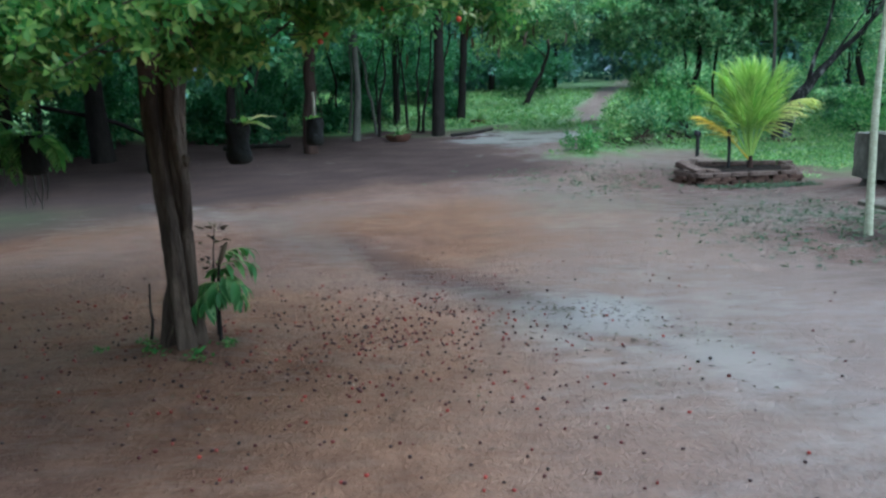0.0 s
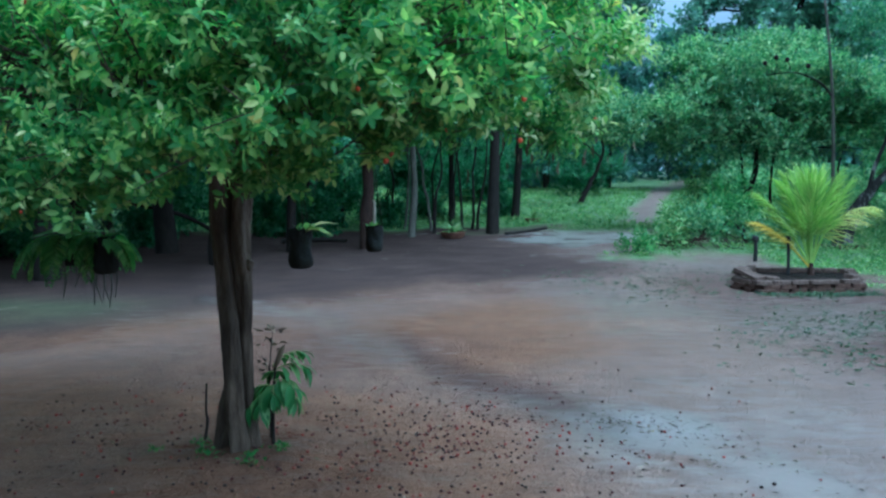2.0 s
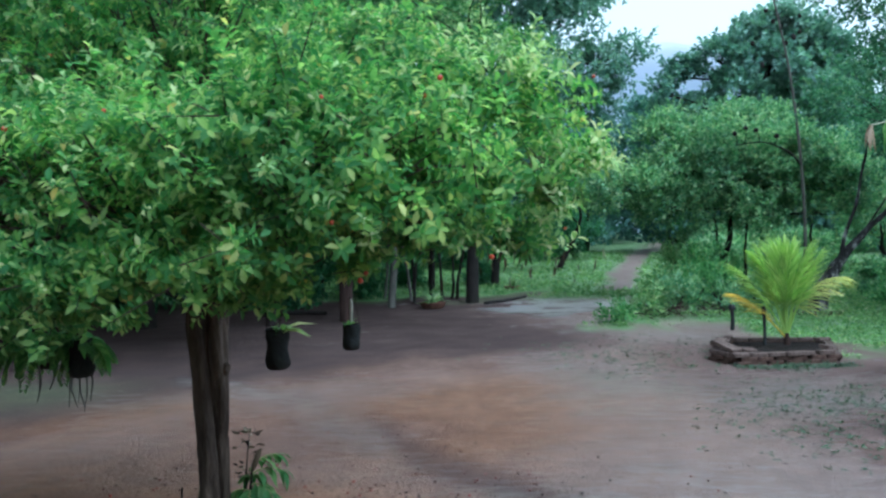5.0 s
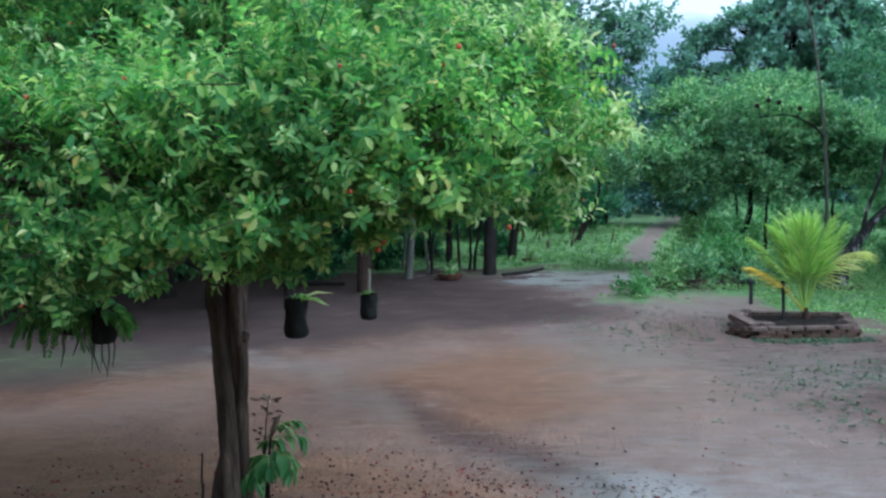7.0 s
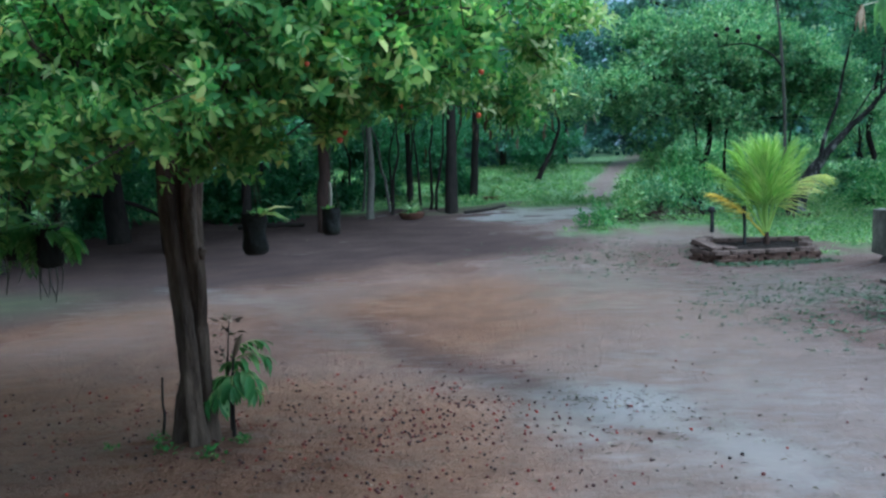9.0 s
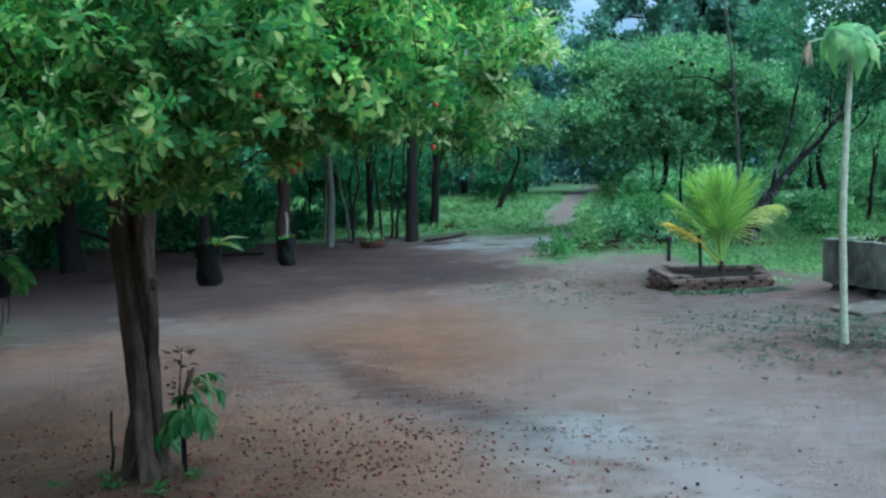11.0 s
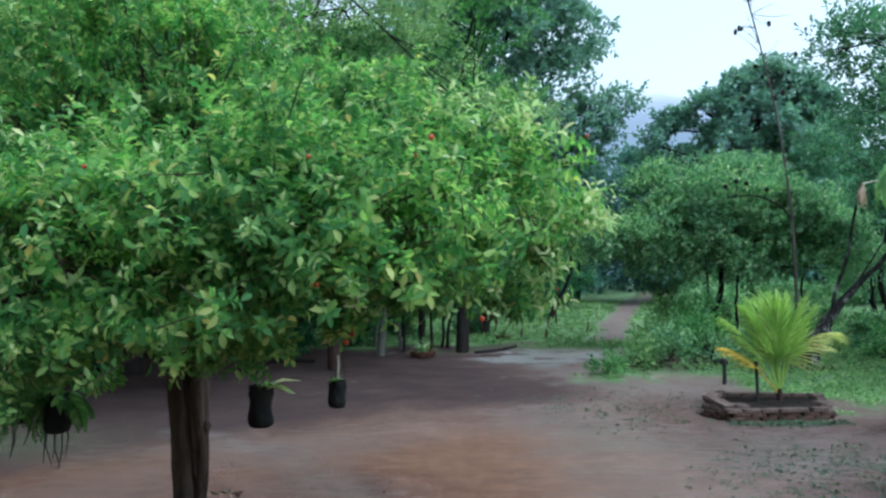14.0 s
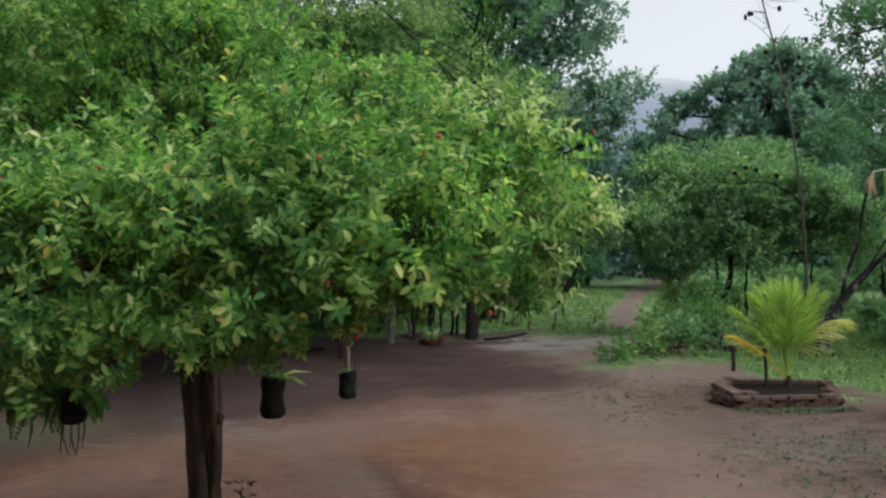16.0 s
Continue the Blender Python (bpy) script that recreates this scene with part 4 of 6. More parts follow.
def woodland():
    rng = np.random.default_rng(11)
    g = "woodland trees"
    # (name words, x, y, trunk radius, height of fork, lean, bark, leaf)
    rows = [
        ("tall dark-barked tree at the edge of the yard", -0.27, 22.5, 0.145, 6.0, 0.05, BARK_DARK),
        ("thin pale-barked tree in the woodland", -2.42, 21.6, 0.085, 5.0, 0.2, BARK_PALE),
        ("reddish dark-barked tree beside the yard", -3.2, 19.2, 0.14, 4.6, 0.1, BARK_RED),
        ("thick dark tree in the shaded woodland", -7.75, 18.3, 0.20, 4.8, -0.1, BARK_DARK),
        ("thin dark tree in the shaded woodland", -5.6, 23.0, 0.11, 5.0, 0.3, BARK_DARK),
        ("thin dark tree in the shaded woodland", -10.6, 19.6, 0.16, 4.6, -0.3, BARK_DARK),
        ("thin pale-barked tree in the woodland", -4.3, 25.5, 0.08, 5.2, -0.2, BARK_PALE),
        ("thin dark tree in the shaded woodland", -1.7, 26.5, 0.09, 5.4, 0.15, BARK_DARK),
        ("thin dark tree in the shaded woodland", -8.8, 25.0, 0.14, 5.6, 0.1, BARK_DARK),
        ("thick dark tree in the shaded woodland", -13.2, 17.0, 0.2, 5.0, 0.2, BARK_DARK),
        # two trees added to deepen the shade on the left
        ("thick dark tree in the shaded woodland", -10.4, 15.2, 0.2, 4.8, 0.2, BARK_DARK),
        ("thin dark tree in the shaded woodland", -12.6, 13.4, 0.15, 4.6, 0.1, BARK_DARK),
        # three trees added to shade the yard edge, crowns hidden from view
        ("broad dark-crowned tree added to shade the yard edge", -8.4, 14.4, 0.19, 4.4, 0.3, BARK_DARK),
        ("broad dark-crowned tree added to shade the yard edge", -5.9, 16.6, 0.17, 4.4, 0.2, BARK_DARK),
        ("broad dark-crowned tree added to shade the yard edge", -10.9, 12.2, 0.19, 4.2, 0.4, BARK_DARK),
        # four trees added at the back for deeper shade
        ("slim dark tree added deep in the woodland for shade", -6.9, 30.0, 0.13, 5.8, -0.2, BARK_DARK),
        ("slim dark tree added deep in the woodland for shade", -11.6, 30.5, 0.14, 6.0, 0.3, BARK_DARK),
        ("slim dark tree added deep in the woodland for shade", -12.0, 23.8, 0.13, 5.4, 0.1, BARK_DARK),
        ("slim dark tree added deep in the woodland for shade", -16.5, 24.0, 0.16, 5.8, -0.1, BARK_DARK),
    ]
    for i, (label, x, y, r, h, lean, bark) in enumerate(rows):
        lobes = []
        for k in range(5):
            a = rng.uniform(0, 6.28)
            d = rng.uniform(0.3, 2.0)
            rr = rng.uniform(1.3, 2.1) * (1.35 if "broad" in label else 1.0)
            lobes.append(((lean + d * np.cos(a), d * np.sin(a), h * rng.uniform(0.58, 1.7)), (rr, rr, rng.uniform(0.7, 1.2))))
        path = [(0, 0, -0.1), (lean * 0.15, 0, h * 0.33), (lean * 0.5, 0.05, h * 0.66), (lean, 0, h), (lean * 1.3, 0.1, h * 1.25)]
        # trees nearest the yard take the lit leaf copy
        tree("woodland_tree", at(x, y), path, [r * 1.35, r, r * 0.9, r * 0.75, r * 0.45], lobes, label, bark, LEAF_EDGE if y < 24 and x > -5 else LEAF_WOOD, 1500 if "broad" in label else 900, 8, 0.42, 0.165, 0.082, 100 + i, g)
    # a clump of thin stems
    for i, (x, y, dx) in enumerate(((-1.15, 23.3, -0.35), (-0.9, 23.5, 0.1), (-0.72, 23.4, 0.4), (-2.0, 23.0, -0.5), (-1.55, 24.5, 0.3), (-3.9, 22.5, 0.3), (-6.6, 20.5, -0.3), (-2.9, 23.8, 0.25), (-3.3, 25.2, -0.2), (-2.2, 25.4, 0.15), (-4.7, 24.0, -0.25), (-5.2, 22.0, 0.2), (-0.2, 25.6, 0.3), (-1.9, 22.3, 0.1))):
        lobes = [((dx * 1.6, -0.2, 2.9), (0.8, 0.8, 0.5)), ((dx * 1.9, 0.3, 4.0), (1.0, 1.0, 0.7)), ((-dx, -0.4, 3.3), (0.6, 0.6, 0.4))]
        bend = 0.06 * np.sin(i * 2.3)
        tree("sapling", at(x, y), [(0, 0, -0.05), (dx * 0.3 + bend, 0, 0.8), (dx * 0.5 - bend, 0.05, 1.6), (dx * 0.9 + bend, 0.05, 2.5), (dx * 1.5, 0, 3.8)], [0.055, 0.042, 0.034, 0.026, 0.014], lobes, "thin pale sapling stem in the woodland" if i % 4 == 3 else "thin dark sapling stem in the woodland", BARK_PALE if i % 4 == 3 else BARK_DARK, LEAF_EDGE, 170, 8, 0.35, 0.13, 0.06, 150 + i, "saplings", branches=3, sides=6, cluster=0.3)
    # understorey bushes, which close the view between the trunks
    spots = [(-3.4, 33.2, 1.8, 1.9), (-0.8, 34.5, 1.7, 1.5), (-6.2, 31.6, 1.7, 2.0), (-1.9, 37.0, 2.2, 2.6), (-2.6, 27.2, 0.6, 0.5), (-0.2, 27.5, 0.5, 0.45), (-3.6, 24.3, 0.6, 0.6), (-6.4, 22.0, 0.8, 1.0), (-6.0, 24.5, 1.5, 1.5), (-9.5, 22.5, 1.6, 1.8), (-12.5, 21.5, 1.8, 2.0), (-7.5, 28.5, 2.2, 2.2), (-11.5, 27.0, 2.4, 2.4), (-15.5, 20.0, 2.2, 2.4), (-16.0, 15.0, 1.9, 2.0), (-5.1, 21.8, 0.9, 0.9), (-11.8, 16.4, 1.2, 1.2), (-5.0, 34.0, 3.2, 2.8), (-13, 34, 3.5, 3.2), (3.6, 38.5, 2.4, 1.9), (-0.9, 41.0, 3.4, 2.6), (-9.3, 19.9, 0.8, 0.9), (-12.2, 18.6, 1.6, 2.4), (-14.0, 17.4, 1.7, 2.6), (-10.9, 17.6, 1.0, 1.3), (-13.6, 15.2, 1.5, 2.2)]
    for i, (x, y, r, h) in enumerate(spots):
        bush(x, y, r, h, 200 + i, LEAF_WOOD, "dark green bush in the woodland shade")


def bush(x, y, r, h, seed, leaf, label, L=0.17, W=0.085, density=1.0, category="bush", group="bushes"):
    rng = np.random.default_rng(seed)
    top = thing("bush", at(x, y, 0.02), label, category, group)
    lobes = []
    for k in range(6):
        a, d = rng.uniform(0, 6.28), rng.uniform(0, r * 0.55)
        rr = r * rng.uniform(0.4, 0.65)
        lobes.append(((d * np.cos(a), d * np.sin(a), h * rng.uniform(0.35, 0.8)), (rr, rr, h * rng.uniform(0.28, 0.42))))
    n = int(min(900, 240 * r * h ** 0.5 + 60) * density)
    C, out, _ = crown_points(rng, lobes, max(6, n // 9), 0.5, -0.8)
    P = np.repeat(C, 9, 0)
    P = P + unit(rng.standard_normal(P.shape)) * rng.uniform(0.03, 1.0, (len(P), 1)) ** 0.6 * 0.22 * (0.5 + r * 0.5)
    out = unit(np.repeat(out, 9, 0) + 0.8 * unit(P - np.repeat(C, 9, 0)))
    P[:, 2] = np.maximum(P[:, 2], 0.06)
    stems = []
    for q in range(7):
        e = P[q]
        stems.append(tube(curve([(rng.normal() * 0.08, rng.normal() * 0.08, -0.04), e * 0.5 + [0, 0, 0.1], e], 6), [0.025, 0.008], 5))
    part("stem", *joined(stems), BARK_DARK, top, smooth=True)
    V, F, _ = twigs_of_leaves(rng, P, out, 8, 0.3 + 0.05 * r, L, W, 0.3)
    part("leaves", V, F, leaf, top)
    return top


woodland()


# ---- trees behind and to the right of the path ----
def right_side_trees():
    # umbrella-shaped small trees between path and coconut bed
    tree("spreading_tree", at(7.0, 23.5), [(0, 0, -0.1), (-0.1, 0, 0.9), (0.1, 0.1, 1.8), (0.0, 0, 2.7), (0.1, 0, 3.6)], [0.10, 0.08, 0.075, 0.06, 0.04],
         [((-2.6, 0, 3.0), (1.6, 1.4, 0.6)), ((-1.2, -0.3, 3.6), (1.6, 1.5, 0.7)), ((0.3, -0.2, 4.2), (1.6, 1.5, 0.75)), ((1.9, 0, 3.7), (1.6, 1.5, 0.8)), ((0.2, -0.6, 3.1), (1.9, 1.4, 0.6)), ((2.9, -0.4, 3.0), (1.3, 1.2, 0.65)), ((-1.4, 0.4, 4.5), (1.2, 1.2, 0.6)), ((1.1, 0.8, 4.9), (1.3, 1.2, 0.6)), ((-1.7, -0.5, 2.45), (1.4, 1.0, 0.5)), ((0.8, -0.7, 2.4), (1.5, 1.0, 0.5)), ((2.5, -0.4, 2.3), (1.2, 0.9, 0.5))],
         "small spreading tree with layered green canopy", BARK_DARK, LEAF_MID, 5200, 8, 0.36, 0.145, 0.072, 300, "trees beyond the yard", up=0.15, branches=10, cluster=0.4)
    for i, (x, y, dx) in enumerate(((7.6, 24.0, 0.15), (7.1, 24.2, -0.3), (9.6, 24.5, 0.2), (11.9, 24.8, -0.15), (13.0, 23.6, 0.2), (14.4, 26.0, 0.1))):
        tree("sapling", at(x, y), [(0, 0, -0.05), (dx * 0.4, 0, 0.8), (dx * 0.8, 0, 1.6), (dx * 1.4, 0, 2.6)], [0.06, 0.05, 0.035, 0.02], [((dx * 1.4, 0, 2.5), (0.9, 0.8, 0.5))], "thin dark stem under the canopy", BARK_DARK, LEAF_MID, 130, 8, 0.35, 0.12, 0.06, 310 + i, "saplings", branches=3, sides=6)
    tree("spreading_tree", at(12.4, 25.0), [(0, 0, -0.1), (0.1, 0, 0.9), (-0.1, 0.1, 1.8), (0.0, 0, 2.9), (0.1, 0, 3.8)], [0.11, 0.09, 0.08, 0.06, 0.04],
         [((-1.9, 0, 3.4), (1.5, 1.4, 0.6)), ((-0.5, -0.3, 4.1), (1.6, 1.5, 0.7)), ((1.3, -0.2, 3.7), (1.7, 1.5, 0.75)), ((2.9, 0, 4.2), (1.6, 1.5, 0.8)), ((0.4, 0.4, 5.0), (1.6, 1.4, 0.7)), ((2.4, 0.6, 5.4), (1.4, 1.2, 0.65))],
         "small spreading tree with layered green canopy", BARK_DARK, LEAF_DEEP, 2600, 8, 0.36, 0.15, 0.075, 305, "trees beyond the yard", up=0.15, branches=8)
    tree("small_leafy_tree", at(3.0, 33.0), [(0, 0, -0.1), (0.25, 0, 0.6), (0.55, 0.1, 1.3), (0.75, 0, 2.1), (0.6, 0, 3.0)], [0.13, 0.1, 0.08, 0.06, 0.04],
         [((-0.6, 0, 3.0), (1.1, 1.0, 0.6)), ((0.6, -0.3, 3.6), (1.2, 1.0, 0.7)), ((1.5, 0, 3.0), (0.9, 0.9, 0.6)), ((0.2, 0, 4.4), (1.1, 1.0, 0.7)), ((-0.9, -0.2, 2.3), (0.7, 0.7, 0.45))],
         "small leafy tree with crooked dark trunk in the clearing", BARK_DARK, LEAF_PALE, 1400, 8, 0.38, 0.16, 0.08, 307, "trees beyond the yard", branches=6)
    # tall bare stem with dark seed pods
    rng = np.random.default_rng(5)
    pod_tree = thing("podded_tree", at(8.40, 21.5), "tall thin leafless stem with dark hanging pods", "tree")
    stem = curve([(0, 0, -0.1), (0.02, 0, 1.8), (-0.05, 0, 3.6), (-0.28, 0, 5.8), (-0.6, 0, 7.5), (-1.0, 0.0, 9.2), (-1.3, 0, 10.4)], 28)
    part("trunk", *tube(stem, [0.06, 0.046, 0.038, 0.029, 0.021, 0.009], 8, 0.06, rng), BARK_PALE, pod_tree, "thin dark bare stem", True)
    pods = bmesh.new()
    bmesh.ops.create_icosphere(pods, subdivisions=2, radius=0.065)
    pod_mesh = bpy.data.meshes.new("pod")
    pods.to_mesh(pod_mesh)
    pods.free()
    pod_mesh.materials.append(BARK_DARK)
    for k in range(52):
        s = stem[int(rng.integers(14, 26))]
        d = unit([rng.normal(), rng.normal() * 0.6, rng.uniform(-0.15, 1.2)])
        ln = rng.uniform(0.3, 1.0)
        e = s + d * ln
        part("branch", *tube(curve([s, s + d * ln * 0.5 + rng.normal(size=3) * 0.06, e], 6), [0.010, 0.004], 4), BARK_DARK, pod_tree, smooth=True)
        if k % 3 == 0:
            p = new("pod", pod_mesh)
            p.parent = pod_tree
            p.location = e - np.array([0, 0, 0.06])
            p.scale = (rng.uniform(0.6, 1.1), rng.uniform(0.6, 1.0), rng.uniform(0.9, 1.4))
    arc = curve([stem[9], stem[9] + [-0.35, -0.1, 0.35], stem[9] + [-1.0, -0.2, 0.6], stem[9] + [-1.7, -0.2, 0.55]], 12)
    part("branch", *tube(arc, [0.03, 0.012], 6), BARK_DARK, pod_tree, "arching side branch", True)
    for q, dx in ((6, 0.05), (8, -0.1), (10, 0.02), (11, -0.06)):
        e = arc[q] + np.array([dx, -0.05, rng.uniform(0.1, 0.45)])
        part("branch", *tube(curve([arc[q], (arc[q] + e) / 2 + [0.03, 0, 0], e], 5), [0.012, 0.006], 4), BARK_DARK, pod_tree, smooth=True)
        p = new("pod", pod_mesh)
        p.parent = pod_tree
        p.location = e
    # leaning mottled tree behind the coconut bed
    lean = [(0, 0, -0.1), (0.12, 0, 0.5), (0.45, 0, 1.05), (0.72, 0.0, 1.4), (1.25, 0.0, 2.0), (2.0, 0.1, 2.7), (2.6, 0.2, 3.6)]
    lt = tree("leaning_tree", at(7.75, 19.2), lean, [0.25, 0.20, 0.15, 0.11, 0.075, 0.05, 0.03],
              [((2.6, 0.3, 4.3), (1.4, 1.3, 0.8)), ((3.6, 0.5, 3.9), (1.3, 1.3, 0.8)), ((1.5, 0.5, 5.0), (1.3, 1.2, 0.8)), ((3.0, 0.6, 5.4), (1.5, 1.3, 0.9)), ((4.6, 0.3, 5.0), (1.4, 1.3, 0.9))],
              "leaning tree with dark mottled grey bark", BARK_SPOT, LEAF_DEEP, 1500, 8, 0.36, 0.12, 0.06, 320, "trees beyond the yard", branches=8)
    rng = np.random.default_rng(6)
    part("fork", *tube(curve([(0.55, 0, 1.15), (0.72, 0.05, 1.9), (0.98, 0.05, 2.6), (1.15, 0.1, 3.4), (1.4, 0.1, 4.4)], 16), [0.055, 0.042, 0.032, 0.022], 10, 0.07, rng), BARK_SPOT, lt, "upright mottled fork", True)
    # tall tree on the right, close to the yard
    tree("feathery_tree", at(11.2, 17.0), [(0, 0, -0.1), (-0.1, 0, 2), (-0.3, 0, 4), (-0.8, 0, 6.2), (-1.2, 0, 8)], [0.16, 0.13, 0.11, 0.08, 0.05],
         [((-2.1, -0.3, 5.7), (1.3, 1.2, 0.7)), ((-1.0, 0, 6.6), (1.4, 1.3, 0.8)), ((-2.6, 0, 7.0), (0.9, 0.9, 0.5)), ((-0.2, 0, 5.4), (1.5, 1.3, 0.9)), ((-1.6, 0, 4.4), (1.3, 1.2, 0.6)), ((0.6, 0.3, 6.4), (1.4, 1.3, 0.8)), ((0.8, 0, 4.2), (1.5, 1.3, 0.8)), ((-3.5, -0.2, 6.9), (0.6, 0.6, 0.36)), ((-3.0, 0, 7.5), (0.4, 0.4, 0.25))],
         "tall feathery green tree at the edge of the yard", BARK_DARK, LEAF_DEEP, 3300, 9, 0.36, 0.12, 0.06, 330, "trees beyond the yard", branches=9)
    # broad-leaved big trees against the sky
    tree("broadleaf_tree", at(12.0, 37.0), [(0, 0, -0.1), (0.2, 0, 2.5), (0.1, 0, 5), (0.4, 0, 7.5), (0.4, 0, 9)], [0.35, 0.28, 0.24, 0.18, 0.1],
         [((-3.7, 0, 7.5), (0.9, 0.9, 0.55)), ((-2.7, 0.3, 8.3), (1.1, 1.0, 0.6)), ((-1.5, 0, 9.0), (1.2, 1.1, 0.65)), ((-0.2, 0.4, 9.7), (1.3, 1.2, 0.7)), ((1.2, 0, 10.3), (1.3, 1.2, 0.7)), ((2.5, 0.3, 9.8), (1.3, 1.2, 0.75)), ((3.5, 0, 9.0), (1.1, 1.1, 0.7)), ((4.4, 0, 8.0), (1.1, 1.0, 0.7)), ((0.6, -0.6, 8.7), (1.3, 1.2, 0.6)), ((2.2, -0.5, 8.0), (1.3, 1.2, 0.6)), ((-0.9, -0.5, 7.7), (0.8, 0.8, 0.4)), ((0.6, -0.3, 7.2), (1.1, 1.0, 0.5)), ((2.9, -0.5, 6.7), (1.3, 1.1, 0.6)), ((-2.2, 0.2, 6.8), (0.7, 0.7, 0.35)), ((4.6, 0.2, 6.6), (1.1, 1.0, 0.6)), ((1.6, -0.4, 7.4), (1.4, 1.2, 0.8)), ((3.6, -0.3, 7.6), (1.3, 1.1, 0.8)), ((1.8, 0.4, 9.0), (1.6, 1.3, 0.8))],
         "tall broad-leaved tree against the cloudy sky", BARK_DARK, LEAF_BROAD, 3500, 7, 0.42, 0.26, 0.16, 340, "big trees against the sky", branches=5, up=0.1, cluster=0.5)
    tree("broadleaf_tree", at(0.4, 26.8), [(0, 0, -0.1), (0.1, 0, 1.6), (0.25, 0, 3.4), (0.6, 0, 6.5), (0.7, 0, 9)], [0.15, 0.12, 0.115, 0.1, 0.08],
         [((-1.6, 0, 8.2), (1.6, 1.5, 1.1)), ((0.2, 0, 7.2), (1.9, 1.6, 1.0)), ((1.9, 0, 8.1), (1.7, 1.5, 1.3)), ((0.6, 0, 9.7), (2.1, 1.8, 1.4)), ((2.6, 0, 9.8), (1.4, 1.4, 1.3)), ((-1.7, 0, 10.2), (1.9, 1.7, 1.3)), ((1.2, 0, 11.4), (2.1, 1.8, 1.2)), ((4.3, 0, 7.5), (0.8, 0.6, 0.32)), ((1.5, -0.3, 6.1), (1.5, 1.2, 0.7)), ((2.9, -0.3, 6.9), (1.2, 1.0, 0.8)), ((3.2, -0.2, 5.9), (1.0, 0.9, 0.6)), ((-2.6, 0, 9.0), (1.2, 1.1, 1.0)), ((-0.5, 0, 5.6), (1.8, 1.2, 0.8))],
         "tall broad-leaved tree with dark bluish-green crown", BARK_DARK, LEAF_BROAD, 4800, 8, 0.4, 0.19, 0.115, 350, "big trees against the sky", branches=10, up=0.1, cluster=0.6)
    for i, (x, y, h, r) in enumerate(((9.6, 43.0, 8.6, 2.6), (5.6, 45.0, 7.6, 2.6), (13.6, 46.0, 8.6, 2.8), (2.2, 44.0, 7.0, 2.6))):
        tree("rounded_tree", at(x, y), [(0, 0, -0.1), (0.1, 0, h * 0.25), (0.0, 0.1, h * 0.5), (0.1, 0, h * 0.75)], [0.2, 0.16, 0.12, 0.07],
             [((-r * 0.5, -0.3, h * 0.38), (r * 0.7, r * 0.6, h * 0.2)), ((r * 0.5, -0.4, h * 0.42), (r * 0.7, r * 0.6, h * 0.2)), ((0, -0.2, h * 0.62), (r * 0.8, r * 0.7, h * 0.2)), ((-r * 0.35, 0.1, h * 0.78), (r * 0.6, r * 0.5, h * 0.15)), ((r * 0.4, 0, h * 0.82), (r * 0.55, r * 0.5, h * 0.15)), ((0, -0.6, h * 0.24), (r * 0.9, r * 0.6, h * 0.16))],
             "rounded tree beyond the clearing, tinted blue-green for haze", BARK_DARK, LEAF_FAR, 1500, 7, 0.5, 0.27, 0.16, 380 + i, "trees beyond the clearing", branches=5, up=0.1, cluster=0.6)
    # pale-leaved tree just behind the fruit tree
    tree("pale_leaved_tree", at(-4.9, 18.6), [(0, 0, -0.1), (0.1, 0, 2.0), (0.4, 0, 4.2), (1.0, 0, 6.5), (1.7, 0, 9.2)], [0.12, 0.10, 0.09, 0.07, 0.03],
         [((-0.48, 0.02, 7.45), (2.1, 1.75, 1.4)), ((2.15, 0.02, 8.15), (1.75, 1.57, 1.22)), ((3.55, 0.37, 7.27), (1.22, 1.22, 1.05)), ((-2.93, 0.37, 7.62), (2.1, 1.75, 1.57)), ((-5.38, 0.02, 6.92), (2.1, 1.75, 1.75)), ((0.92, 0.02, 9.72), (2.45, 1.93, 1.22)), ((-2.23, 0.02, 9.72), (2.45, 1.93, 1.22)), ((5.12, -1.56, 5.44), (1.31, 0.88, 0.46)), ((-6.25, 0.02, 9.2), (2.27, 1.93, 1.57))],
         "slender tree with pale yellow-green young leaves", BARK_DARK, LEAF_PALE, 6000, 10, 0.42, 0.12, 0.05, 360, "trees behind the fruit tree", branches=14)
    # low growth on the right
    spots = [(9.4, 26.0, 1.2, 0.7), (11.5, 23.4, 1.0, 0.55), (13.8, 22.5, 1.1, 0.7), (16.5, 20.0, 1.5, 1.2), (12.5, 31.0, 2.2, 1.3), (16.5, 28.5, 2.4, 1.6), (8.9, 31.0, 1.8, 1.0), (11.0, 35.0, 2.4, 2.0), (19, 24, 2.6, 2.4), (15.5, 32, 3.2, 3.4), (20, 30, 3.6, 4.0), (10.3, 42, 2.0, 2.2), (16, 44, 3.6, 4.0), (22, 40, 4, 4.5)]
    for i, (x, y, r, h) in enumerate(spots):
        bush(x, y, r, h, 400 + i, LEAF_MID, "green bush beyond the grass")
    for i, (x, y, r, h) in enumerate(((3.9, 19.2, 0.5, 0.45), (4.6, 19.3, 0.7, 0.7), (5.2, 20.2, 0.8, 0.95), (4.3, 20.4, 0.5, 0.6), (5.7, 19.3, 0.6, 0.6), (6.1, 21.5, 1.0, 1.2), (5.2, 22.6, 0.8, 0.9), (6.9, 20.5, 0.6, 0.6), (3.0, 18.2, 0.4, 0.22), (6.0, 25.0, 1.2, 1.3), (8.9, 21.8, 0.8, 0.8), (10.2, 20.5, 0.8, 0.8))):
        bush(x, y, r, h, 450 + i, (WEED, LEAF_MID, LEAF_EDGE)[i % 3], "low leafy weeds on the earth mound", 0.12, 0.055, 0.6, "weeds", "weeds on the mound")
    brush_pile(4.35, 18.95, 0.75, 34, 470)
